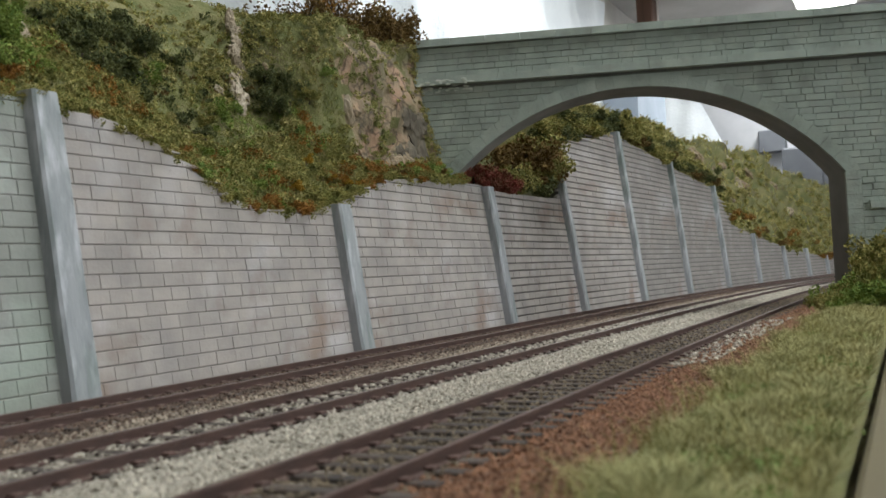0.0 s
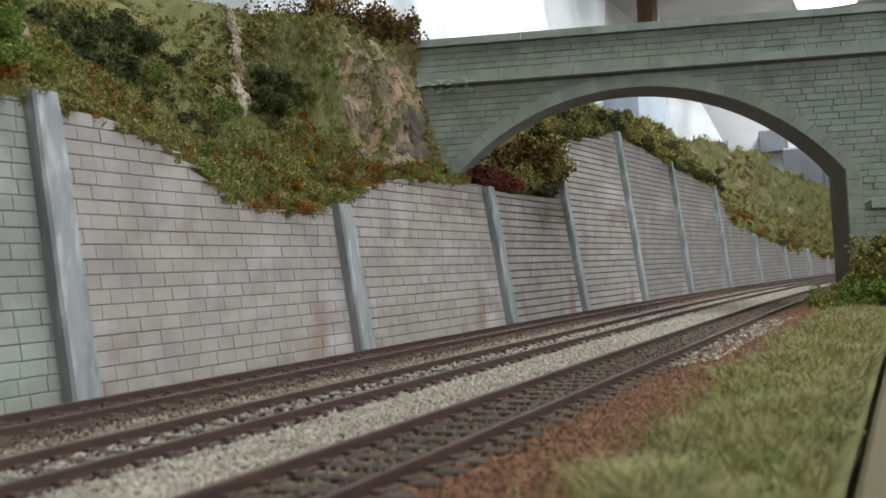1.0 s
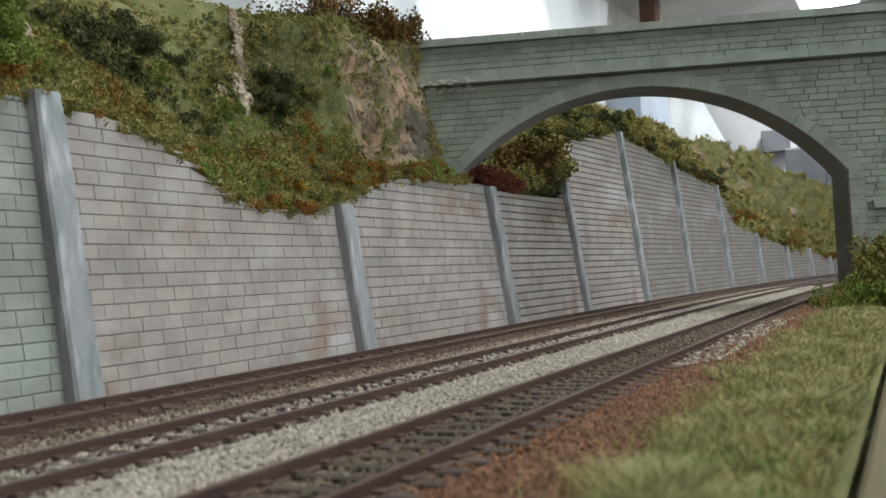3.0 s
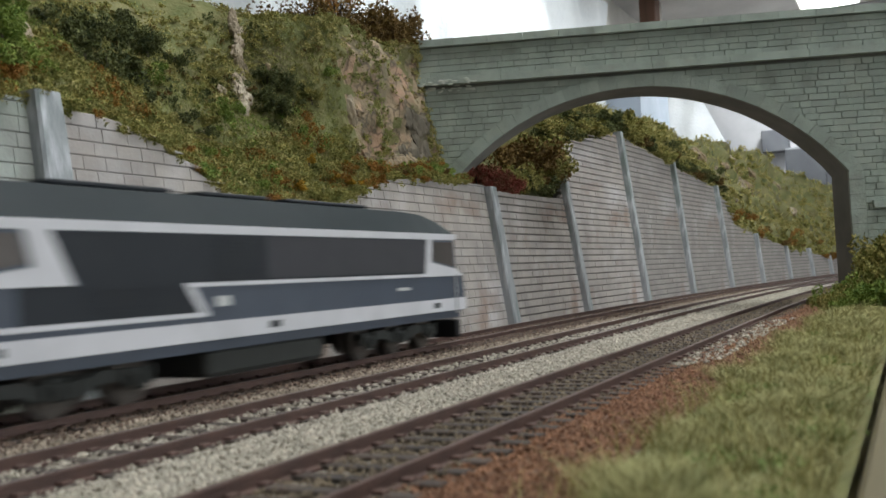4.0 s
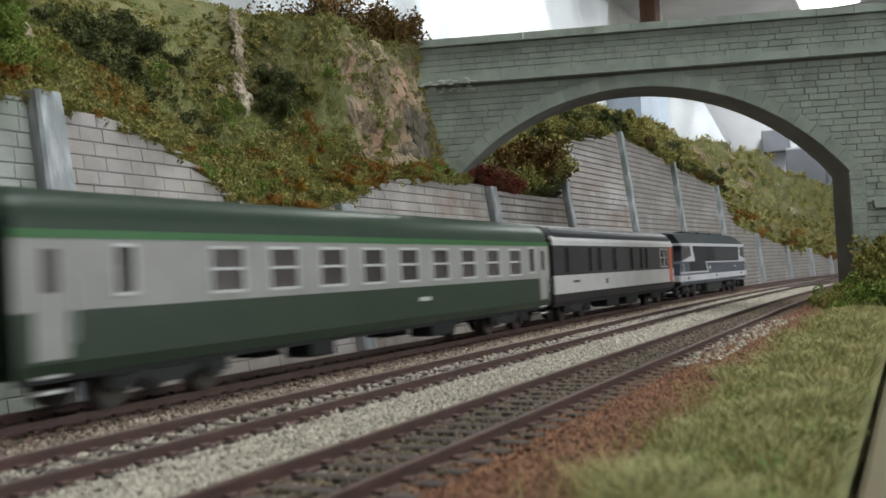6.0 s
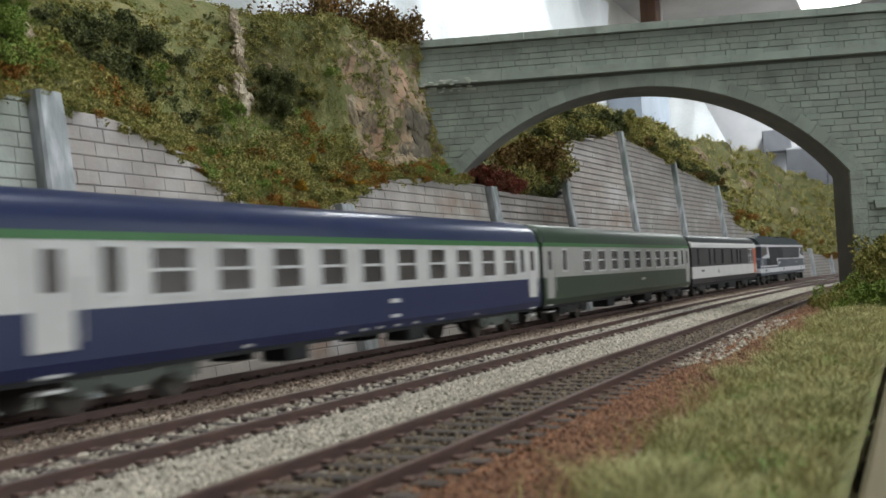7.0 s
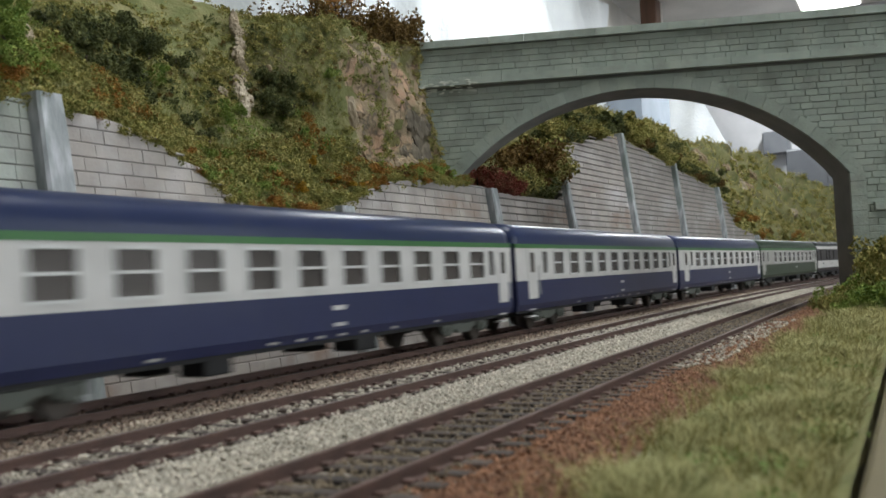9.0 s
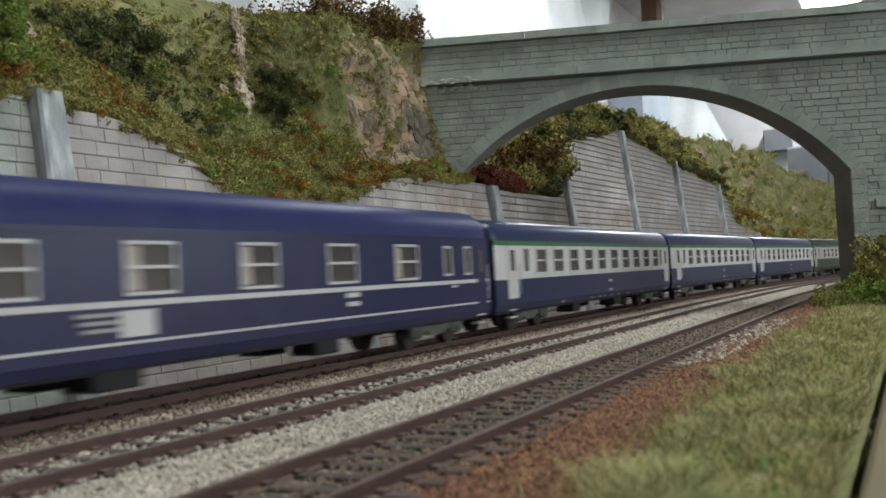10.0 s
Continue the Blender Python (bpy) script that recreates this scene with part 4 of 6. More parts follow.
def build_grass(X, Y, Z, V, rocky):
    r = np.random.default_rng(3)
    # foreground verge
    n = 72000
    u = r.random(n)
    x = 55 + 430 * u ** 1.5
    edge = 33.5 - 4.5 * (1 - sm(x, 80, 190)) + 3 * np.sin(x * 0.07) + 2.5 * np.sin(x * 0.19 + 1) + r.normal(0, 1.5, n)
    y = 9.5 + (edge - 9.5) * r.random(n) ** 0.85
    patch = np.array([noise.noise(Vector((a * 0.05, b * 0.09, 0))) for a, b in zip(x, y)])
    keep = patch > -0.62
    x, y, u, patch = x[keep], y[keep], u[keep], patch[keep]
    v, f = blades(x, y, ground_z(x, y), 2.8 + 3.2 * patch, 0.055 + 0.08 * u, r, 1.15)
    tagged(raw("verge_grass", v, f, M["grass"]), "dry yellow-green static grass on the verge", "grass", kind="stuff")
    # fresh moss cushions
    c = np.stack([r.uniform(66, 330, 34), r.uniform(11, 31, 34)], -1)
    k = r.integers(0, 34, 5200)
    x, y = c[k, 0] + r.normal(0, 2.6, 5200), c[k, 1] + r.normal(0, 1.5, 5200)
    v, f = leaves(np.stack([x, y, ground_z(x, y) + 1.6 * r.random(5200)], -1), 0.42, r)
    tagged(raw("verge_moss", v, f, M["moss"]), "fresh green moss flock among the verge grass", "moss", kind="stuff")
    n = 2400
    x = r.uniform(60, 430, n)
    y = 10 + 26 * r.random(n)
    v, f = blades(x, y, ground_z(x, y), np.full(n, 6.0), 0.1, r, 0.8)
    tagged(raw("dry_stalks", v, f, M["straw"]), "sparse pale dry stalks in the verge grass", "grass", kind="stuff")
    # fibres on the hillside, one patch of stuff each side of the bridge
    Vf, Xf, Yf, Zf, Rf = V.ravel(), X.ravel(), Y.ravel(), Z.ravel(), rocky.ravel()
    for name, label, lo, hi, n, ln, wd, m in (("hill_grass", "short olive turf fibres on the near hillside", 60, 452, 95000, 2.6, 0.12, "turf"),
                                              ("far_hill_grass", "straw-coloured turf on the far hillside", 600, 2600, 26000, 7.0, 0.9, "straw")):
        ok = np.nonzero((Xf > lo) & (Xf < hi) & (Vf < (75 if hi < 500 else 200)) & (Rf < 0.35))[0]
        ok = ok[off_rib(Xf[ok], Yf[ok], Zf[ok]) > 2.6]
        k = r.choice(ok, n)
        jx, jy = r.uniform(-1.3, 1.3, n), r.uniform(-0.8, 0.8, n)
        if hi > 500:
            jx, jy = jx * 6, jy * 2
        v, f = blades(Xf[k] + jx, Yf[k] + jy, Zf[k], ln, wd, r, 0.8)
        tagged(raw(name, v, f, M[m]), label, "turf", kind="stuff")


RIB_A, RIB_B = Vector((311, 250, 99)), Vector((338, 274, 150))


def off_rib(x, y, z):
    """Distance from the pale rock rib that runs up the slope."""
    d = np.array(RIB_B - RIB_A)
    q = np.stack([x, y, z], -1) - np.array(RIB_A)
    k = np.clip(q @ d / (d @ d), 0, 1)
    return np.linalg.norm(q - k[:, None] * d, axis=1)


def build_undergrowth(X, Y, Z, V, rocky):
    """Flock clumps that cover the lower slope and hang over the wall's crown."""
    r = np.random.default_rng(21)
    Vf, Xf, Yf, Zf, Rf = V.ravel(), X.ravel(), Y.ravel(), Z.ravel(), rocky.ravel()
    def carpet(name, label, m, lo, hi, v0, v1, n, per, rad, leaf, thresh=-9.0, seed=0.0):
        ok = np.nonzero((Xf > lo) & (Xf < hi) & (Vf >= v0) & (Vf < v1) & ((Rf < 0.5) | name.startswith("cliff")) & ((Xf < 332) | (Xf > 600) | (Zf - wall_top(Xf) < 26) | (not name.startswith("undergrowth"))))[0]
        k = r.choice(ok, n)
        if thresh > -5:
            q = np.array([noise.noise(Vector((Xf[i] * 0.05 + seed, Zf[i] * 0.06, seed))) for i in k])
            k = k[q > thresh]
            n = len(k)
        c = np.stack([Xf[k], Yf[k], Zf[k]], -1) + r.normal(0, 1.0, (n, 3))
        rr = rad * r.uniform(0.5, 1.3, n)
        d = r.normal(0, 1, (n, per, 3))
        d /= np.linalg.norm(d, axis=2)[..., None]
        p = c[:, None] + d * (rr[:, None] * r.random((n, per)) ** 0.4)[..., None] * np.array([1.15, 0.8, 0.8])
        v, f = leaves(p.reshape(-1, 3), leaf, r)
        tagged(raw(name, v, f, M[m]), label, "undergrowth", kind="stuff")
    carpet("crown_fringe", "olive flock fringe along the crown of the wall", "olive", 40, 452, 0, 4, 620, 90, 2.3, 0.6)
    carpet("undergrowth_olive", "olive green flock undergrowth on the lower slope", "olive", 60, 452, 3, 26, 1700, 85, 3.4, 0.62)
    carpet("undergrowth_dry", "dry khaki flock undergrowth on the lower slope", "straw", 60, 452, 2, 28, 1300, 70, 2.8, 0.58, -0.1, 4.0)
    carpet("slope_dry", "dry straw turf tufts on the upper slope", "straw", 100, 372, 20, 80, 1700, 24, 1.7, 0.6, -0.05, 61.0)
    carpet("slope_brown", "brown withered tufts on the upper slope", "brownleaf", 100, 372, 20, 80, 450, 26, 1.7, 0.65, 0.05, 67.0)
    carpet("undergrowth_rust", "rusty brown flock undergrowth on the lower slope", "rusty", 60, 452, 3, 24, 1300, 78, 2.8, 0.6, 0.05, 11.0)
    carpet("undergrowth_green", "fresh green flock undergrowth on the slope", "green", 60, 452, 4, 40, 900, 70, 2.8, 0.6, 0.15, 23.0)
    carpet("slope_tufts", "dark flock tufts on the upper slope", "dark", 100, 345, 24, 70, 800, 50, 2.8, 0.8, 0.26, 31.0)
    carpet("slope_olive", "olive flock tufts on the upper slope", "olive", 100, 365, 22, 75, 950, 40, 2.2, 0.7, -0.1, 37.0)
    carpet("crest_olive", "olive flock tufts on the crest of the hill", "olive", 190, 385, 46, 135, 1100, 34, 2.6, 0.75, -0.12, 71.0)
    carpet("crest_straw", "dry straw tufts on the crest of the hill", "straw", 190, 385, 46, 135, 1300, 30, 2.2, 0.7, -0.1, 73.0)
    carpet("crest_brown", "brown withered tufts on the crest of the hill", "brownleaf", 190, 385, 40, 130, 420, 30, 2.0, 0.65, 0.1, 79.0)
    carpet("crest_dark", "dark green tufts on the crest of the hill", "dark", 190, 380, 40, 130, 340, 40, 2.6, 0.75, 0.16, 83.0)
    carpet("far_tufts", "olive flock tufts on the far hillside", "olive", 1000, 2300, 0, 150, 900, 40, 9.0, 3.0, 0.0, 41.0)
    carpet("far_straw", "pale straw tufts on the far hillside", "straw", 980, 2300, 0, 150, 900, 40, 8.0, 2.6, 0.0, 47.0)
    carpet("cliff_fringe", "dry straw fringe where the cliff meets the bridge", "straw", 437, 452, 8, 30, 480, 40, 2.2, 0.75)
    carpet("cliff_moss", "olive moss on the ledges of the cliff", "olive", 346, 446, 9, 34, 640, 34, 2.1, 0.6, 0.06, 51.0)
    carpet("cliff_turf", "dry turf hanging over the cliff edge", "straw", 340, 448, 21, 36, 420, 34, 2.0, 0.65, -0.1, 55.0)
    carpet("cliff_grass", "short grass creeping over the side of the cliff", "turf", 346, 392, 10, 32, 620, 34, 2.0, 0.6, -0.08, 91.0)
    carpet("cliff_rust", "rusty brown moss on the cliff", "brownleaf", 350, 446, 9, 26, 160, 26, 1.7, 0.55, 0.08, 59.0)


def build_rocks():
    rnd = random.Random(11)
    def crag(x, off, w, h, d, m, label):
        y, z = hill_at(x, off)
        bm = bmesh.new()
        bmesh.ops.create_icosphere(bm, subdivisions=3, radius=1)
        for v in bm.verts:
            p = v.co.copy()
            k = 1 + 0.45 * noise.fractal(p * 1.6 + Vector((x, off, 0)), 1, 2, 4)
            q = p * k
            q.x, q.y, q.z = q.x * w, q.y * d, q.z * h
            v.co = q * MM
        me = bpy.data.meshes.new("rock")
        bm.to_mesh(me)
        bm.free()
        me.materials.append(M[m])
        ob = new("rock", me)
        ob.location = (x * MM, (y + 1.2) * MM, (z - 0.5) * MM)
        ob.rotation_euler = (radians(-12 if 360 < x < 445 else -41), 0, 0)
        tagged(ob, label, "rock", "rock outcrops")
    # pale rib running up the slope, in uneven lumps
    bm = bmesh.new()
    for i in range(34):
        if rnd.random() < 0.22:
            continue
        c = RIB_A.lerp(RIB_B, i / 33) + Vector((2.2 * np.sin(i * 0.55) + rnd.uniform(-1.4, 1.4), 1.3 + rnd.uniform(-0.5, 0.5), rnd.uniform(-0.8, 0.8)))
        w = rnd.uniform(1.6, 3.2) + 1.4 * np.sin(i * 0.31)
        g = bmesh.ops.create_icosphere(bm, subdivisions=3, radius=1)["verts"]
        for v in g:
            k = 1 + 0.5 * noise.fractal(v.co * 1.5 + Vector((i * 3.1, 0, 2)), 1, 2, 4)
            v.co = (c + Vector((v.co.x * k * w, v.co.y * k * 1.9, v.co.z * k * 3.4))) * MM
    me = bpy.data.meshes.new("rock_rib")
    bm.to_mesh(me)
    bm.free()
    me.materials.append(M["rock_pale"])
    tagged(new("rock_rib", me), "pale cream rock rib running up the grassy slope", "rock", "rock outcrops")
    crag(362, 19, 2.2, 10, 4, "rock_pale", "pale cream rock edge of the cliff")
    crag(192, 28, 3.6, 10, 3.5, "rock_pale", "pale rock rib in the slope")
    # clefts: dark rock lumps stand in for the shade inside them
    crag(366, 20, 2.0, 7, 1.5, "rock_dark", "dark rock lump standing for a shaded cleft in the cliff")
    for x, off, w, h in ((366, 13, 1.6, 6), (369, 12.5, 1.4, 5), (375, 12, 1.5, 5)):
        crag(x, off, w, h, 2.5, "rock_dark", "dark rock lump standing for a shaded cleft in the cliff")
    for i in range(26):
        x, off = rnd.uniform(366, 438), rnd.uniform(12, 20)
        y, z = hill_at(x, off)
        grey = x > 398 and off > 15.5
        crag(x, off, rnd.uniform(4, 9), rnd.uniform(5, 11), 3.2, "rock_dark" if grey else "rock", "dark grey rock of the cliff face" if grey else "ochre rock of the cliff face")
    for i in range(7):
        x, off = rnd.uniform(180, 340), rnd.uniform(20, 50)
        crag(x, off, rnd.uniform(2, 4), rnd.uniform(3, 7), 1.6, rnd.choice(("rock", "rock_pale")), "weathered rock showing through the turf")
    crag(324, 0.2, 5, 3.2, 2.4, "rock_pale", "grey stone lump on the wall crown beside a post")
    for i in range(22):
        x, off = rnd.uniform(1040, 1500), rnd.uniform(6, 60)
        crag(x, off, rnd.uniform(6, 14), rnd.uniform(6, 12), 6, rnd.choice(("rock_pale", "rock")), "pale rock on the far hillside")


def tree(x, y, z, h, r, kind, label):
    th = thing("tree", label, "tree", "hilltop trees", at=(x, y, z))
    g = Geo()
    rnd = random.Random(int(x))
    g.cyl((0, 0), 2, h * 0.05, -3, h * 0.5, 8, h * 0.03)
    for i in range(9):
        a, t = rnd.uniform(0, 6.28), rnd.uniform(0.3, 0.5) * h
        e = Vector((math.cos(a) * r * 0.75, math.sin(a) * r * 0.75, h * rnd.uniform(0.55, 0.95)))
        s = Vector((0, 0, t))
        b = (e - s).normalized()
        p = b.orthogonal().normalized()
        q = b.cross(p)
        k = len(g.v)
        for c, w in ((s, h * 0.02), (e, h * 0.006)):
            g.v += [tuple(c + (p * math.cos(2.09 * j) + q * math.sin(2.09 * j)) * w) for j in range(3)]
        g.f += [(k + j, k + (j + 1) % 3, k + 3 + (j + 1) % 3, k + 3 + j) for j in range(3)]
    part("trunk", g, M["twig"], th, "dark twiggy trunk and limbs")
    v, f = leaf_cloud(3600, r * 1.3, r * 1.3, h * 0.75, 1.2, 34, seed=int(x * 3))
    v[:, 2] += h * 0.08
    ob = raw("crown", v, f, M[kind])
    ob.parent = th


def build_trees():
    for x, off, h, r, k in ((398, 46, 30, 13, "brownleaf"), (414, 40, 26, 12, "brownleaf"), (428, 36, 24, 10, "brownleaf"), (440, 34, 24, 9, "brownleaf"), (388, 58, 36, 15, "brownleaf"),
                            (452, 38, 25, 7, "brownleaf"), (405, 60, 36, 14, "rusty")):
        y, z = hill_at(x, off)
        tree(x, y, z - (2 if x < 425 else 0), h, r, k, "brown autumn model tree on the hilltop")


# ---- room around the layout ----
def build_room():
    R = dict(x0=-3.6, x1=6.1, y0=-2.0, y1=1.45)
    def slab(name, label, cat, x0, x1, y0, y1, z0, z1, m):
        ob = part(name, Geo().box(x0 * 1000, x1 * 1000, y0 * 1000, y1 * 1000, z0 * 1000, z1 * 1000), M[m])
        return tagged(ob, label, cat, kind="structure")
    slab("floor", "dark timber floor of the room", "floor", R["x0"], R["x1"], R["y0"], R["y1"], FLOOR - 0.1, FLOOR, "floor")
    slab("ceiling", "pale grey ceiling of the room", "ceiling", R["x0"], R["x1"], R["y0"], R["y1"], CEIL, CEIL + 0.1, "ceiling")
    slab("wall_north", "white plastered room wall behind the layout", "wall", R["x0"], R["x1"], R["y1"], R["y1"] + 0.12, FLOOR, CEIL, "plaster")
    slab("wall_east", "pale grey plastered end wall of the room", "wall", R["x1"], R["x1"] + 0.12, R["y0"], R["y1"], FLOOR, CEIL, "greywall")
    slab("wall_west", "pale plastered wall of the room", "wall", R["x0"] - 0.12, R["x0"], R["y0"], R["y1"], FLOOR, CEIL, "plaster")
    slab("wall_south", "pale plastered window wall of the room", "wall", R["x0"], R["x1"], R["y0"] - 0.12, R["y0"], FLOOR, CEIL, "plaster")
    tb = thing("layout_table", "long timber trestle table that carries the layout", "table", at=(0, 0, FLOOR * 1000))
    top = -FLOOR * 1000 - 12
    part("tabletop", Geo().box(-2900, 900, -20, 750, top - 70, top, 2), M["board"], tb)
    part("tabletop_wing", Geo().box(902, 3300, -700, 750, top - 70, top, 2), M["board"], tb)
    leg = mesh_of("leg", Geo().box(-30, 30, -30, 30, 0, top - 70, 3), M["board"])
    for lx in (-2800, -1500, -200, 800, 2000, 3200):
        for ly in ((40, 690) if lx < 900 else (-600, 690)):
            part("leg", leg, None, tb, at=(lx, ly, 0))
    slab("table_back", "plain board closing the back of the layout", "board", -0.4, 3.3, 0.62, 0.64, -0.012, 0.10, "board")
    # the edge strip under the viewpoint
    ed = thing("edge_strip", "worn pine edging strip along the layout", "wooden strip", at=(0, 0, -12))
    part("strip", Geo().box(-300, 420, -14, 6.6, 0, 12.6, 0.8), M["board"], ed)
    # white dust sheet hung behind the hill
    g = Geo()
    nx, nz = 144, 24
    for i in range(nx + 1):
        x = 1500 + 3190 * i / nx
        for j in range(nz + 1):
            z = 100 + 1320 * j / nz
            w = 30 * math.sin(x * 0.011 + z * 0.007 + 0.6 * math.sin(z * 0.006)) + 18 * math.sin(x * 0.027 + z * 0.011)
            g.v.append((x, 1390 + w * (0.5 + 0.5 * j / nz), z))
    g.f = [(i * (nz + 1) + j, (i + 1) * (nz + 1) + j, (i + 1) * (nz + 1) + j + 1, i * (nz + 1) + j + 1) for i in range(nx) for j in range(nz)]
    sheet = part("dust_sheet", g, M["cloth"], None, smooth=True)
    tagged(sheet, "crumpled white dust sheet hung on the room wall", "sheet")
    post = thing("wall_beam", "dark brown timber beam beside a white pipe", "beam", at=(5200, 1262, FLOOR * 1000))
    part("beam", Geo().box(-60, 60, -45, 45, 2060, (CEIL - FLOOR) * 1000, 6), M["brownwood"], post)
    part("pipe", Geo().cyl((110, -20), 2, 22, 2060, (CEIL - FLOOR) * 1000, 16), M["plaster"], post, "white painted pipe", smooth=True)
    # blue-grey strip of shade below the beam, built as a coloured pillar
    slab("pillar", "blue-grey shade strip below a timber beam, built as a pillar", "pillar", 4.70, 5.32, 1.215, 1.448, FLOOR, FLOOR + 2.056, "bluegrey_shade")
    # bright wall area with a slanting shadow line, built as a second sheet
    g = Geo()
    for j in range(25):
        z = -300 + 1700 * j / 24
        edge = 1038 + (z - 805) * 0.47
        for i in range(25):
            y = 1440 - (1440 - edge) * i / 24
            g.v.append((6070 + 12 * math.sin(y * 0.035 + z * 0.006) + 8 * math.sin(y * 0.011 - z * 0.017), y, z))
    g.f = [(j * 25 + i, j * 25 + i + 1, j * 25 + i + 26, j * 25 + i + 25) for j in range(24) for i in range(24)]
    tagged(part("dust_sheet", g, M["cloth"], None, smooth=True), "bright area of the end wall with slanting edge, built as a sheet", "sheet")
    box = thing("wall_box", "small dark grey box on the end wall", "wall box", at=(6098, 730, 690))
    part("body", Geo().box(-90, 0, -80, 80, 0, 142, 6), M["slate"], box)
    part("lid", Geo().box(-98, -90.5, -76, 76, 4, 138, 3), M["slate"], box)
    # only the last panel is a seen lamp, the others are added
    for px, py, _ in PANELS:
        th = thing("ceiling_light", "rectangular white ceiling tube light, of one seen and two added", "ceiling light", "ceiling lights", at=(px * 1000, py * 1000, CEIL * 1000))
        part("housing", Geo().box(-580, 580, -170, 170, -36, 0, 5), M["plaster"], th)
        part("diffuser", Geo().box(-560, 560, -155, 155, -44, -36.2), M["lamp"], th, "glowing white diffuser")
    # dark grey area of unclear nature, built as a cupboard
    cab = thing("cabinet", "dark slate-grey area at the end of the room, built as a cupboard", "cupboard", at=(5830, 400, FLOOR * 1000))
    part("body", Geo().box(-250, 250, -200, 230, 0, 1660, 8), M["slate"], cab)
    for y0, y1 in ((-196, 12), (18, 226)):
        part("door", Geo().box(-262, -250.5, y0, y1, 20, 1650, 3), M["slate"], cab)
    for wx, _ in WINDOWS:
        w = thing("window_1" if wx < 1 else "window_2", "assumed bright window with white frame behind the viewer", "window", kind="structure", at=(wx * 1000, -1999, 550))
        part("window_frame", Geo().box(-720, 720, 0, 30, -620, -560).box(-720, 720, 0, 30, 560, 620).box(-720, -660, 0, 30, -560, 560).box(660, 720, 0, 30, -560, 560), M["plaster"], w)
        part("pane", Geo().box(-660, 660, 2, 8, -560, 560), M["daylight"], w, "bright daylit pane")


# ---- the train ----
def paint(name, c, rough=0.35, rand=0):
    return mat("paint_" + name, c, tuple(v * 0.9 for v in c), rough, scale=90, fine=1500, bump=0.03, dirt=tuple(v * 0.6 + 0.03 for v in c), dirt_scale=60, dirt_amount=0.35, spec=0.3)


M.update(
    p_blue=paint("blue", (0.024, 0.03, 0.085)), p_roofblue=paint("roof_blue", (0.022, 0.032, 0.085), 0.3), p_white=paint("white", (0.60, 0.585, 0.58)),
    p_green=paint("green_line", (0.06, 0.17, 0.06)), p_dgreen=paint("dark_green", (0.035, 0.055, 0.035)), p_roofgreen=paint("roof_green", (0.03, 0.05, 0.033), 0.42),
    p_grey=paint("light_grey", (0.36, 0.35, 0.335)), p_dgrey=paint("dark_grey", (0.041, 0.037, 0.041), 0.45), p_roofgrey=paint("roof_grey", (0.03, 0.034, 0.037), 0.45),
    p_orange=paint("orange", (0.62, 0.12, 0.045)), p_black=paint("black", (0.018, 0.018, 0.02), 0.6), p_under=paint("underframe", (0.028, 0.028, 0.03), 0.8),
    p_sleep=paint("sleeper_blue", (0.031, 0.033, 0.085), 0.25), p_sleeproof=paint("sleeper_roof", (0.015, 0.021, 0.10), 0.45),
    p_locowhite=paint("loco_white", (0.66, 0.65, 0.69)), p_loco=paint("loco_blue", (0.075, 0.088, 0.118)), p_locodark=paint("loco_dark", (0.018, 0.021, 0.028), 0.5), p_locoroof=paint("loco_roof", (0.03, 0.038, 0.043), 0.55),
    p_vent=paint("vent_grey", (0.05, 0.049, 0.058), 0.5), p_alu=paint("aluminium", (0.62, 0.62, 0.62), 0.4), p_dbogie=paint("dark_bogie", (0.045, 0.047, 0.045), 0.8), p_bogie=paint("bogie_grey", (0.13, 0.14, 0.125), 0.8), wheel=mat("wheel_steel", (0.10, 0.085, 0.075), rough=0.5, metal=0.6),
    pane=mat("tinted_pane", (0.075, 0.068, 0.065), (0.12, 0.105, 0.10), 0.12, scale=30, bump=0, spec=0.1), cream=paint("cream", (0.45, 0.40, 0.34)),
)


def side_panel(x0, x1, z0, z1, holes, y, side, t=0.8):
    """A coach side between two heights, with window openings that go through it."""
    g = Geo()
    xs = sorted({x0, x1, *[h[0] for h in holes], *[h[1] for h in holes]})
    zs = sorted({z0, z1, *[h[2] for h in holes], *[h[3] for h in holes]})
    for a, b in zip(xs[:-1], xs[1:]):
        for c, d in zip(zs[:-1], zs[1:]):
            mx, mz = (a + b) / 2, (c + d) / 2
            if any(h[0] < mx < h[1] and h[2] < mz < h[3] for h in holes):
                continue
            g.add([(a, side * y, c), (b, side * y, c), (b, side * y, d), (a, side * y, d)], [(0, 1, 2, 3)])
    for a, b, c, d in holes:
        yi = side * (y - t)
        yo = side * y
        g.add([(a, yo, c), (b, yo, c), (b, yo, d), (a, yo, d), (a, yi, c), (b, yi, c), (b, yi, d), (a, yi, d)],
              [(0, 4, 5, 1), (1, 5, 6, 2), (2, 6, 7, 3), (3, 7, 4, 0)])
    return g


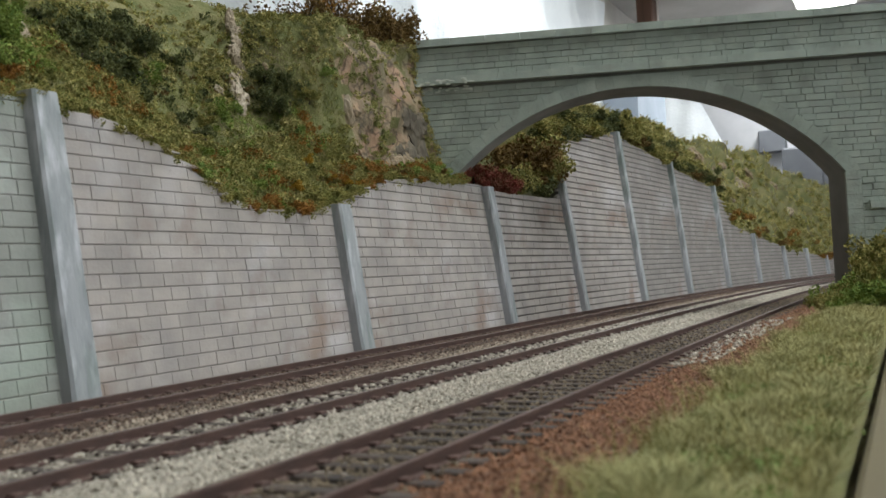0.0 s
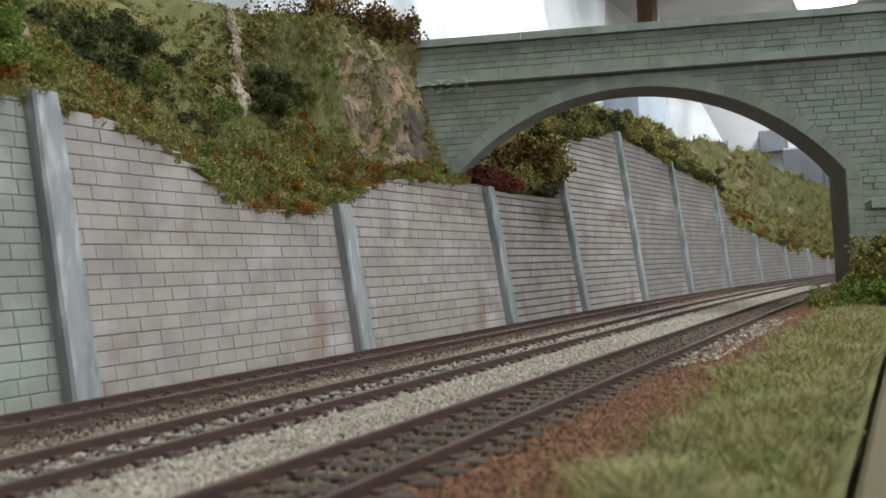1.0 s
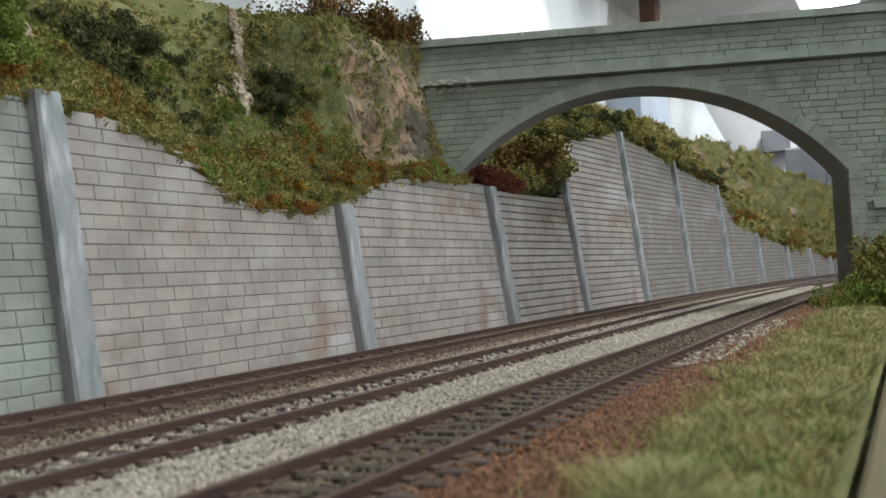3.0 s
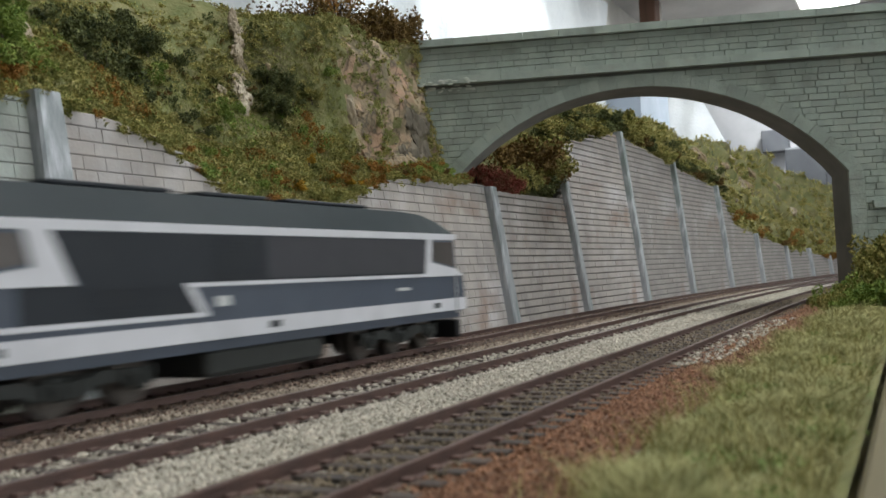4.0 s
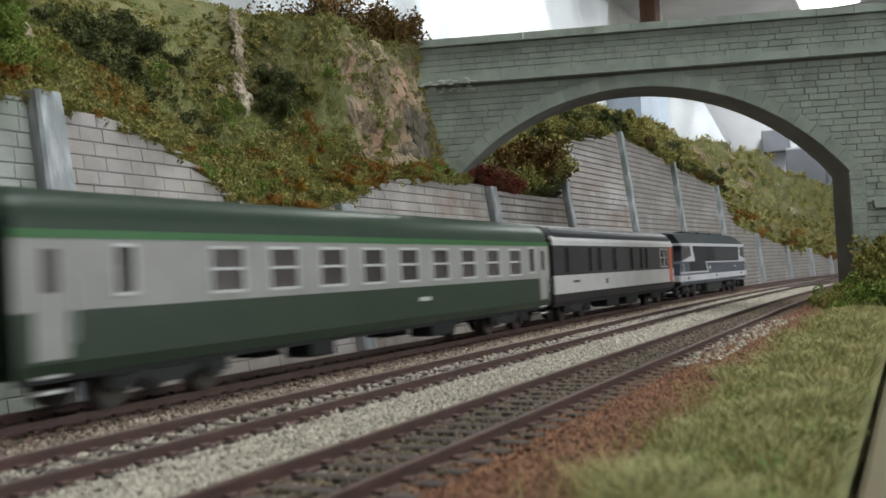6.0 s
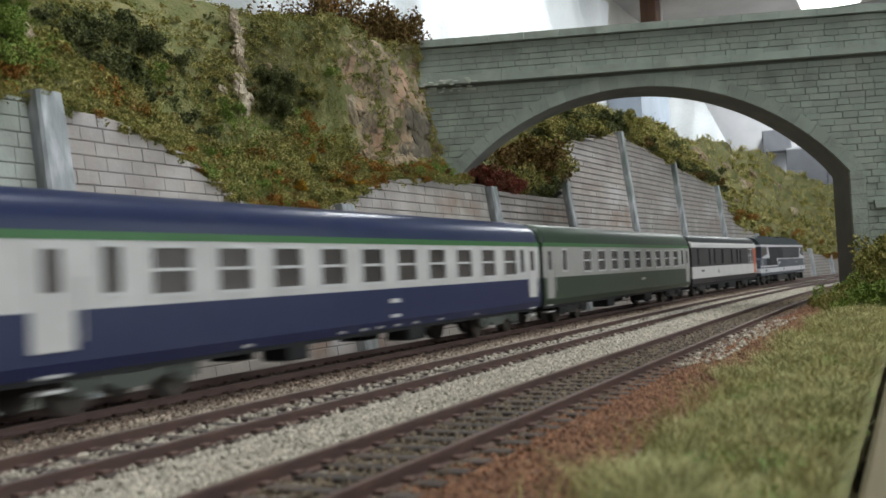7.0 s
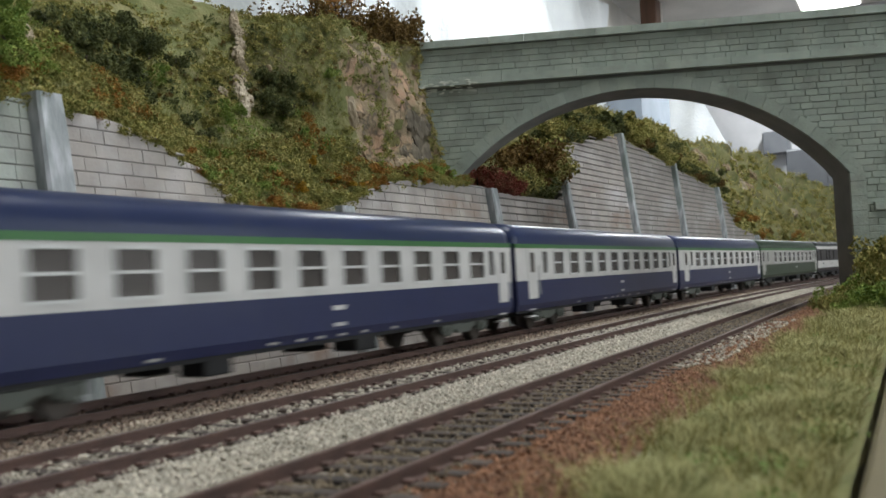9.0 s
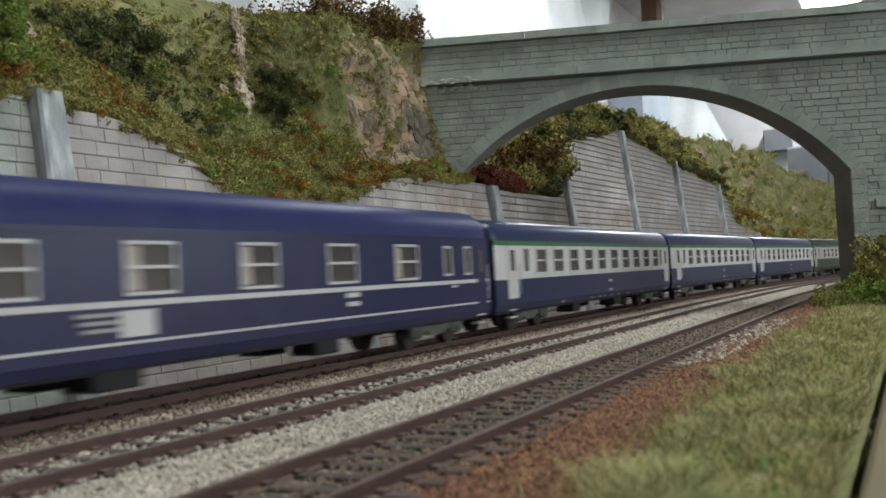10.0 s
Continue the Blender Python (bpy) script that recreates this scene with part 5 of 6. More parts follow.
def window_unit(par, x, z0, z1, w, side, y, frame_m, bar=True, name="window"):
    """A framed window with its pane and transom, as a part of the coach."""
    f = 0.75
    g = Geo()
    yo, yi = sorted((side * (y + 0.22), side * (y - 0.5)))
    for a, b, c, d in ((x - w / 2 - f, x + w / 2 + f, z0 - f, z0), (x - w / 2 - f, x + w / 2 + f, z1, z1 + f), (x - w / 2 - f, x - w / 2, z0, z1), (x + w / 2, x + w / 2 + f, z0, z1)):
        g.box(a, b, yo, yi, c, d)
    if bar:
        zm = z0 + (z1 - z0) * 0.52
        g.box(x - w / 2, x + w / 2, yo + 0.1, yi - 0.05, zm - 0.35, zm + 0.35)
    win = part(name, g, M[frame_m], par, "pale window frame with a transom" if bar else "pale narrow window frame")
    yo, yi = sorted((side * (y - 0.55), side * (y - 0.8)))
    part("pane", Geo().box(x - w / 2 - 0.1, x + w / 2 + 0.1, yo, yi, z0 - 0.1, z1 + 0.1), M["pane"], win, "dark tinted pane")


def roof_geo(x0, x1, y, z0, z1, round_end=5.0, n=16, shoulder=0.55):
    g = Geo()
    secs = [(x0, 0.90, 0.72), (x0 + round_end * 0.35, 0.975, 0.92), (x0 + round_end, 1, 1), (x1 - round_end, 1, 1), (x1 - round_end * 0.35, 0.975, 0.92), (x1, 0.90, 0.72)]
    for x, ky, kz in secs:
        for i in range(n + 1):
            a = math.pi * i / n
            c, s = math.cos(a), math.sin(a)
            yy = y * ky * math.copysign(abs(c) ** shoulder, c)
            g.v.append((x, yy, z0 + (z1 - z0) * kz * s ** 0.9))
    k = n + 1
    for i in range(len(secs) - 1):
        g.f += [(i * k + j, i * k + j + 1, (i + 1) * k + j + 1, (i + 1) * k + j) for j in range(n)]
    g.f += [tuple(range(k)), tuple(range((len(secs) - 1) * k, len(secs) * k))]
    return g


def bogie(par, xc, base=29.0, wheels=2, r=5.3, m="p_bogie"):
    h = base / 2
    g = Geo()
    for s in (-1, 1):
        ya, yb = sorted((s * 11.2, s * 13.0))
        poly = [(-h - 4, 6.2), (-h - 4, 8.0), (-h * 0.45, 8.4), (-h * 0.3, 7.2), (h * 0.3, 7.2), (h * 0.45, 8.4), (h + 4, 8.0), (h + 4, 6.2), (h * 0.5, 5.6), (h * 0.3, 4.0), (-h * 0.3, 4.0), (-h * 0.5, 5.6)]
        g.prism([(xc + p[0], p[1]) for p in poly], 1, ya, yb)
        for i in range(wheels):
            wx = xc - h + base * i / (wheels - 1)
            g.box(wx - 2.2, wx + 2.2, *sorted((s * 13.0, s * 14.2)), 3.6, 7.2, 0.4)
            g.cyl((wx, 5.3), 1, 1.2, *sorted((s * 14.2, s * 14.9)), 10)
            for d in (-3.4, 3.4):
                g.cyl((wx + d, s * 13.2), 2, 1.0, 4.6, 8.4, 8)
    g.box(xc - 3, xc + 3, -12, 12, 5, 8.5, 0.5)
    b = part("bogie", g, M[m], par, "dusty grey bogie frame")
    for i in range(wheels):
        wx = xc - h + base * i / (wheels - 1)
        for s in (-1, 1):
            w = Geo()
            w.cyl((wx, r), 1, r, *sorted((s * 7.9, s * 10.3)), 22)
            w.cyl((wx, r), 1, r + 0.6, *sorted((s * 7.4, s * 7.9)), 22)
            w.ring((wx, r), 1, r * 0.85, r * 0.72, *sorted((s * 10.3, s * 10.6)), 22)
            part("wheel", w, M["wheel"], b)
    return b


def ends(par, xh, y, z0, z1, m, low=9.0):
    for s in (-1, 1):
        g = Geo()
        a, b = sorted((s * (xh - 0.8), s * xh))
        g.box(a, b, -y, y, z0, z1)
        part("end_wall", g, M[m], par)
        g = Geo()
        a, b = sorted((s * xh, s * (xh + 2.2)))
        g.box(a, b, -6.2, -4.4, 12, 36, 0.4).box(a, b, 4.4, 6.2, 12, 36, 0.4).box(a, b, -4.4, 4.4, 34, 36.4, 0.4)
        part("gangway", g, M["p_black"], par, "black rubber gangway surround")
        for yb in (-10, 10):
            g = Geo()
            g.cyl((yb, 12.1), 0, 1.0, *sorted((s * xh, s * (xh + 2.4))), 10)
            g.cyl((yb, 12.1), 0, 2.4, *sorted((s * (xh + 2.4), s * (xh + 3.0))), 14)
            part("buffer", g, M["p_black"], par)
        part("coupler", Geo().box(*sorted((s * (xh - 4), s * (xh + 3.4))), -1.8, 1.8, 6.0, 9.0, 0.4), M["p_black"], par)


def underframe(par, xh, items, zt=10.0):
    part("sole_bar", Geo().box(-xh + 2, xh - 2, -14.2, -12.8, 7.6, zt).box(-xh + 2, xh - 2, 12.8, 14.2, 7.6, zt).box(-xh + 2, xh - 2, -12.8, 12.8, 8.8, zt), M["p_under"], par)
    for x0, x1, zb in items:
        for s in (-1, 1):
            part("equipment_box", Geo().box(x0, x1, *sorted((s * 5, s * 14.0)), zb, 8.4, 0.5), M["p_under"], par)


def writing(par, x, z, w, h, side, y, m, n=2):
    for i in range(n):
        part("lettering_bar", Geo().box(x - w / 2 + (0.08 * w * i), x + w / 2, *sorted((side * y, side * (y + 0.12))), z - i * h * 2.0, z - i * h * 2.0 + h), M[m], par)


Y_SIDE = 16.0


def coach(label, L, scheme, zs, windows, doors, narrow, frame_m, boxes, pivots=97.0, roof_top=46.6, bogie_m="p_bogie"):
    """A passenger coach. scheme: materials of lower side, upper side, line, roof; zs: bottom, waist, gutter, line top."""
    low, up, line, roof = scheme
    zb, zw, zg, zl = zs
    th = thing("railway_coach", label, "railway coach", "coaches of the train")
    xh = L / 2 - 3.2
    holes = [(x - w / 2, x + w / 2, z0, z1) for x, w, z0, z1 in windows + narrow]
    for s in (-1, 1):
        part("lower_side", Geo().prism([(s * Y_SIDE, zw), (s * Y_SIDE, zb + 2.5), (s * (Y_SIDE - 0.9), zb), (s * (Y_SIDE - 1.6), zb), (s * (Y_SIDE - 0.8), zw)], 0, -xh, xh), M[low], th)
        part("upper_side", mesh_of("upper_side", side_panel(-xh, xh, zw, zg, holes, Y_SIDE, s), M[up], weld=True), None, th)
        part("waist_line", Geo().box(-xh, xh, *sorted((s * (Y_SIDE - 0.9), s * (Y_SIDE + 0.12))), zg, zl), M[line], th, "narrow coloured line under the roof")
        for x, w, z0, z1 in windows:
            window_unit(th, x, z0, z1, w, s, Y_SIDE, frame_m)
        for x, w, z0, z1 in narrow:
            window_unit(th, x, z0, z1, w, s, Y_SIDE, frame_m, False)
        for x, w, dz0, dz1, dm in doors:
            d = part("door", Geo().box(x - w / 2, x + w / 2, *sorted((s * (Y_SIDE - 0.6), s * (Y_SIDE + 0.16))), dz0, dz1, 0.12), M[dm], th, "coach door reaching below the waist")
            part("door_pane", Geo().box(x - w * 0.22, x + w * 0.22, *sorted((s * (Y_SIDE + 0.1), s * (Y_SIDE + 0.24))), 25, 33.5, 0.05), M["pane"], d, "dark door pane")
            part("grab_rail", Geo().cyl((x + w * 0.62, s * (Y_SIDE + 0.5)), 2, 0.22, 15, 28, 6), M["p_alu"], d)
            part("step", Geo().box(x - 3.4, x + 3.4, *sorted((s * 12.6, s * 15.6)), 5.6, 6.2).box(x - 3.4, x + 3.4, *sorted((s * 13, s * 15.4)), 8.6, 9.2), M["p_alu"], d)
    part("interior_screen", Geo().box(-xh + 1, xh - 1, -9, 9, zw - 3, zg), M["cream"], th, "pale compartment walls behind the panes")
    part("roof", roof_geo(-xh, xh, Y_SIDE, zl, roof_top), M[roof], th, smooth=True)
    ends(th, xh, Y_SIDE - 0.4, zb, zl + 0.2, low)
    underframe(th, xh, boxes)
    for x in (-pivots, pivots):
        bogie(th, x, m=bogie_m)
    return th


def couchette():
    win = [(-87.6 + 21.4 * i, 11.8, 23.8, 33.8) for i in range(10)]
    th = coach("blue and white sleeping coach with a green line under the roof", 282, ("p_blue", "p_white", "p_green", "p_roofblue"), (8.8, 21.4, 35.4, 37.2), win,
               [(129, 9.0, 13.5, 35.0, "p_white"), (-120, 10.5, 13.5, 35.0, "p_white")], [(118, 4.2, 24.5, 34.0), (-105, 5.0, 24.5, 34.0)], "p_alu",
               [(-44, -34, 3.8), (22, 34, 3.8)])
    for s in (-1, 1):
        writing(th, 10.5, 16.8, 6.5, 1.3, s, Y_SIDE + 0.02, "p_white", 1)
        writing(th, 10.5, 12.2, 6.0, 1.0, s, Y_SIDE + 0.02, "p_white", 1)
        for x in (-62, -20, -8, 1, 12, 24, 42, 71):
            part("sill_lettering_bar", Geo().box(x - 1.8, x + 1.8, *sorted((s * (Y_SIDE - 0.6), s * (Y_SIDE - 0.3))), 9.3, 10.0), M["p_grey"], th)
    return th


def green_coach():
    win = [(-79.5 + 22.4 * i, 11.4, 23.8, 33.6) for i in range(9)]
    th = coach("dark green and grey coach with a light green line", 285, ("p_dgreen", "p_grey", "p_green", "p_roofgreen"), (8.8, 21.4, 35.6, 37.4), win,
               [(131, 8.4, 12.0, 35.0, "p_grey"), (-131, 8.4, 12.0, 35.0, "p_grey")], [(118, 5.5, 24.5, 34.4), (-112, 5, 24.5, 34.0)], "p_alu", [(-44, -32, 3.8), (28, 44, 3.8)], bogie_m="p_dbogie")
    for s in (-1, 1):
        writing(th, 20, 16.5, 8, 1.3, s, Y_SIDE + 0.02, "p_alu", 1)
    return th


def sleeping_car():
    xs = (84.0, 46.3, 8.6, -28.6, -66.0, -103.0)
    win = [(x, 13.8, 24.2, 34.4) for x in xs]
    th = coach("night-blue sleeping car with two white lines and pale-framed windows", 303, ("p_sleep", "p_sleep", "p_sleep", "p_sleeproof"), (8.4, 21.4, 36.6, 38.0), win,
               [(141, 8.0, 10.5, 35.0, "p_sleep"), (-141, 8.0, 10.5, 35.0, "p_sleep")], [(113.4, 5.0, 25, 34), (129.5, 4.2, 25, 34)], "p_white",
               [(-44, -30, 3.8), (34, 46, 3.8)], pivots=108.0, roof_top=48.6)
    for s in (-1, 1):
        part("white_line", Geo().box(-148, 148, *sorted((s * (Y_SIDE - 0.2), s * (Y_SIDE + 0.12))), 21.2, 22.5), M["p_white"], th)
        part("thin_white_line", Geo().box(-148, 148, *sorted((s * (Y_SIDE - 0.2), s * (Y_SIDE + 0.1))), 13.3, 13.9), M["p_white"], th)
        writing(th, 51, 19.4, 7, 1.3, s, Y_SIDE + 0.02, "p_alu", 2)
        writing(th, 118, 20.0, 4, 0.7, s, Y_SIDE + 0.02, "p_alu", 1)
        # pale strips put curtains and bright reflections onto the opaque panes
        for x, w in ((-28.6, 13.8), (8.6, 13.8), (84.0, 13.8), (129.5, 10.0)):
            part("curtain", Geo().box(x - w / 2 + 0.2, x - w * 0.2, *sorted((s * (Y_SIDE - 0.54), s * (Y_SIDE - 0.4))), 24.6, 34.0), M["cream"], th, "pale strip of drawn cloth and painted pane reflection")
        # pale rectangle on the lower side, between lettering and windows
        part("emblem_panel", Geo().box(-38, -28, *sorted((s * Y_SIDE, s * (Y_SIDE + 0.1))), 14.8, 20.4, 0.0), M["p_alu"], th, "pale panel below the windows")
        writing(th, -44, 19.4, 11, 0.8, s, Y_SIDE + 0.02, "p_grey", 3)
    return th


def van():
    L = 231
    th = thing("luggage_van", "white and dark grey luggage van with an orange end door", "luggage van", "coaches of the train")
    xh = L / 2 - 3.2
    frames = [(92.5, 6.0, 24.0, 34.4), (82.5, 7.0, 24.0, 34.4)]
    dark = [(-95, 5.5), (-61, 5), (-46, 6), (-20, 7), (13, 6), (33, 5), (45, 5)]
    holes = [(x - w / 2, x + w / 2, a, b) for x, w, a, b in frames] + [(x - w / 2, x + w / 2, 23.4, 35.2) for x, w in dark]
    for s in (-1, 1):
        part("white_band", Geo().box(-xh, xh, *sorted((s * (Y_SIDE - 0.9), s * Y_SIDE)), 13.4, 22.0), M["p_white"], th, "white lower band")
        part("sill_band", Geo().prism([(s * Y_SIDE, 13.4), (s * (Y_SIDE - 0.8), 9.6), (s * (Y_SIDE - 1.6), 9.6), (s * (Y_SIDE - 1), 13.4)], 0, -xh, xh), M["p_dgrey"], th)
        part("window_band", mesh_of("window_band", side_panel(-xh, xh, 22.0, 36.2, holes, Y_SIDE, s), M["p_dgrey"], weld=True), None, th, "dark grey window band")
        part("cant_rail", Geo().prism([(s * Y_SIDE, 36.2), (s * (Y_SIDE - 0.2), 38.4), (s * (Y_SIDE - 1.2), 40.6), (s * (Y_SIDE - 2), 40.6), (s * (Y_SIDE - 1), 36.2)], 0, -xh, xh), M["p_white"], th, "pale band below the roof")
        for x, w, a, b in frames:
            window_unit(th, x, a, b, w, s, Y_SIDE, "p_alu")
        for x, w in dark:
            part("recessed_shutter", Geo().box(x - w / 2, x + w / 2, *sorted((s * (Y_SIDE - 0.9), s * (Y_SIDE - 0.6))), 23.4, 35.2), M["p_black"], th, "dark recessed window shutter")
        d = part("door", Geo().box(100.6, 108.0, *sorted((s * (Y_SIDE - 0.6), s * (Y_SIDE + 0.15))), 13.6, 36.0, 0.12), M["p_orange"], th, "orange-red end door")
        part("step", Geo().box(98, 106, *sorted((s * 12.6, s * 15.6)), 5.6, 6.2), M["p_alu"], d)
        writing(th, -82, 18.2, 9, 1.2, s, Y_SIDE + 0.02, "p_bogie", 1)
        writing(th, -34, 16.4, 3, 2.6, s, Y_SIDE + 0.02, "p_dgrey", 1)
    part("roof", roof_geo(-xh, xh, Y_SIDE - 0.9, 39.8, 46.6, shoulder=0.7), M["p_roofgrey"], th, smooth=True)
    for yy in (-12.8, -11.2, -9.4, 9.4, 11.2, 12.8):
        part("roof_rib", Geo().box(-xh + 5, xh - 5, yy - 0.2, yy + 0.2, 42.4 + (14 - abs(yy)) * 0.45, 43.6 + (14 - abs(yy)) * 0.45), M["p_alu"], th)
    ends(th, xh, Y_SIDE - 0.4, 8.6, 39.0, "p_dgrey")
    underframe(th, xh, [(-30, -8, 3.8), (6, 30, 3.4)])
    for x in (-76, 76):
        bogie(th, x, m="p_dbogie")
    return th


def loco():
    th = thing("diesel_locomotive", "blue and white diesel locomotive with raked cab windows", "locomotive")
    xr, xf, y = -102.0, 115.0, 16.6
    # cab ends: the nose leans out, the windscreen leans back under the brow
    prof = [(0.0, 12.0), (0.0, 12.5), (0.6, 19.0), (1.8, 24.8), (6.8, 26.8), (7.4, 36.8), (6.0, 39.2)]
    side = [(xr + p[0], p[1]) for p in prof] + [(xf - p[0], p[1]) for p in prof[::-1]]
    part("body_shell", Geo().prism(side, 1, -y, y), M["p_loco"], th, "blue-grey body shell with raked cab fronts")
    roof = Geo()
    secs = [(xr + 5.4, y - 0.3, 39.0, y - 5.0, 45.6), (xr + 9, y - 0.3, 39.0, y - 5.2, 46.4), (xr + 14, y - 0.3, 39.0, y - 5.4, 46.8), (xf - 32, y - 0.3, 39.0, y - 5.4, 46.8),
            (xf - 21, y - 0.3, 39.0, y - 5.0, 45.9), (xf - 12.5, y - 0.3, 39.0, y - 3.8, 43.6), (xf - 5.6, y - 0.3, 39.0, y - 2.2, 40.4)]
    for x, ya, za, yb, zb in secs:
        roof.v += [(x, -ya, za), (x, -yb, zb), (x, -yb * 0.5, zb + 0.9), (x, yb * 0.5, zb + 0.9), (x, yb, zb), (x, ya, za)]
    for i in range(6):
        roof.f += [(i * 6 + j, i * 6 + (j + 1) % 6, i * 6 + 6 + (j + 1) % 6, i * 6 + 6 + j) for j in range(6)]
    roof.f += [tuple(range(6)), tuple(range(36, 42))]
    part("roof", roof, M["p_locoroof"], th, "dark slate roof with sloping sides")
    for x0, x1 in ((-60, -25), (-15, 12), (20, 62)):
        part("roof_hatch", Geo().box(x0, x1, -9, 9, 47.3, 48.4, 0.3), M["p_locodark"], th)
    for s in (-1, 1):
        inner = y - 0.3
        o = (s * inner, s * (y + 0.12))
        o2 = (s * inner, s * (y + 0.3))

        def band(name, poly, m, oo=o, lb="", par=th):
            return part(name, Geo().prism(poly, 1, *sorted(oo)), M[m], par, lb)
        band("gutter_stripe", [(xr + 7.4, 37.2), (xf - 7.4, 37.2), (xf - 6.0, 39.3), (xr + 6.0, 39.3)], "p_locowhite", o2, "white stripe below the roof")
        grille = band("grille_panel", [(-74, 18.9), (-24.0, 18.9), (-29.6, 25.6), (85.0, 25.6), (87.0, 37.0), (-66.6, 37.0), (-60.0, 26.2), (-74, 26.2)], "p_locodark", o, "dark ventilation grille panel")
        for k in range(8):
            band("slat", [(-20, 26.8 + k * 1.2), (-3, 26.8 + k * 1.2), (-3, 27.3 + k * 1.2), (-20, 27.3 + k * 1.2)], "p_locodark", o2, par=grille)
        for k in range(5):
            band("slat", [(-58, 20.2 + k * 1.2), (-30, 20.2 + k * 1.2), (-30, 20.7 + k * 1.2), (-58, 20.7 + k * 1.2)], "p_locodark", o2, par=grille)
        band("vent_panel", [(0, 26.2), (84.9, 26.2), (86.7, 36.8), (0, 36.8)], "p_vent", (s * inner, s * (y + 0.2)), "lighter grey ventilation panel")
        band("rear_chevron", [(xr + 6.4, 26.2), (-61, 26.2), (-66.6, 37.3), (-72.5, 37.3), (-70.5, 30.0), (-82, 28.4)], "p_locowhite", o2, "white chevron beside the cab window")
        band("front_chevron", [(xf - 1.8, 24.4), (84.6, 25.4), (87.0, 37.3), (90.6, 37.3), (89.4, 29.4), (xf - 6.8, 26.8)], "p_locowhite", o2, "white chevron beside the cab window")
        band("rear_cab_window", [(xr + 7.6, 27.6), (-81, 29.2), (-71.2, 30.8), (-73.0, 36.4), (xr + 8.0, 36.4)], "pane", o, "dark cab side window")
        band("front_cab_window", [(xf - 8.0, 27.6), (90.2, 30.0), (91.2, 36.4), (xf - 8.2, 36.4)], "pane", o, "dark cab side window")
        band("mid_stripe", [(-29.8, 24.8), (xf - 2.0, 24.4), (xf - 2.6, 25.4), (-30.2, 25.8)], "p_locowhite", o2, "thin white waist stripe")
        band("diagonal_stripe", [(-30.4, 25.6), (-27.8, 25.6), (-22.4, 18.0), (-25.0, 18.0)], "p_locowhite", o2)
        band("low_stripe", [(xr + 2, 17.8), (-23.0, 17.8), (-23.4, 18.9), (xr + 2, 18.9)], "p_locowhite", o2)
        band("sill_stripe", [(xr + 0.4, 12.2), (xf - 0.4, 12.2), (xf - 0.8, 16.5), (xr + 0.8, 16.5)], "p_locowhite", o2, "broad white band along the sill")
        for x in (-80, 2, 92):
            band("jack_plate", [(x - 2.2, 13.6), (x + 2.2, 13.6), (x + 2.2, 15.3), (x - 2.2, 15.3)], "p_locodark", (s * (y + 0.28), s * (y + 0.42)))
        band("maker_plate", [(-20, 20.0), (-15, 20.0), (-15, 22.4), (-20, 22.4)], "p_alu", o2)
        band("number_bar", [(66, 20.4), (74, 20.4), (74, 21.4), (66, 21.4)], "p_alu", o)
        for x in (xr + 8.5, xf - 8.5):
            part("handrail", Geo().cyl((x, s * (y + 0.7)), 2, 0.25, 11, 25, 6), M["p_alu"], th)
        part("cab_steps", Geo().box(xr + 6, xr + 12, *sorted((s * 13, s * 16)), 4, 4.6).box(xr + 6, xr + 12, *sorted((s * 13, s * 16)), 7, 7.6), M["p_under"], th)
    for e, x0 in ((-1, xr), (1, xf)):
        g = Geo()
        for d in (0.25, -0.6):
            g.v += [(x0 - e * (6.8 - d), -13.5, 27.4), (x0 - e * (6.8 - d), 13.5, 27.4), (x0 - e * (7.4 - d), 13.5, 36.2), (x0 - e * (7.4 - d), -13.5, 36.2)]
        g.f = [(0, 1, 2, 3), (4, 7, 6, 5), (0, 4, 5, 1), (1, 5, 6, 2), (2, 6, 7, 3), (3, 7, 4, 0)]
        part("windscreen", g, M["pane"], th, "raked dark windscreen")
        part("brow", Geo().box(*sorted((x0 - e * 7.6, x0 - e * 5.2)), -y, y, 37.3, 39.2, 0.3), M["p_locowhite"], th, "white brow over the windscreen")
        part("nose_band", Geo().box(*sorted((x0 - e * 1.5, x0 + e * 0.9)), -y, y, 12.4, 16.5, 0.3), M["p_locowhite"], th, "white band round the nose")
        for yb in (-10, 10):
            g = Geo().cyl((yb, 11.6), 0, 1.1, *sorted((x0, x0 + e * 3.4)), 10).cyl((yb, 11.6), 0, 2.5, *sorted((x0 + e * 3.4, x0 + e * 4.0)), 14)
            part("buffer", g, M["p_black"], th)
            part("headlight", Geo().cyl((yb, 21), 0, 1.5, *sorted((x0 - e * 4, x0 - e * 0.6)), 14), M["p_alu"], th, "round chromed headlight")
        part("snow_plough", Geo().box(*sorted((x0 - e * 3, x0 + e * 0.6)), -14, 14, 2.0, 8.5, 0.6), M["p_black"], th)
        part("coupler", Geo().box(*sorted((x0 - e * 4, x0 + e * 5)), -1.8, 1.8, 6.0, 9.0, 0.4), M["p_black"], th)
    part("skirt", Geo().box(xr + 4, xf - 4, -15.9, 15.9, 9.6, 12.2), M["p_loco"], th, "blue-grey lower sill")
    part("fuel_tank", Geo().box(-22, 26, -15.2, 15.2, 3.2, 10.0, 1.2), M["p_dbogie"], th, "dusty grey fuel tank")
    for x in (-62, 72):
        bogie(th, x, 40, 3, 6.2, "p_dbogie")
    return th


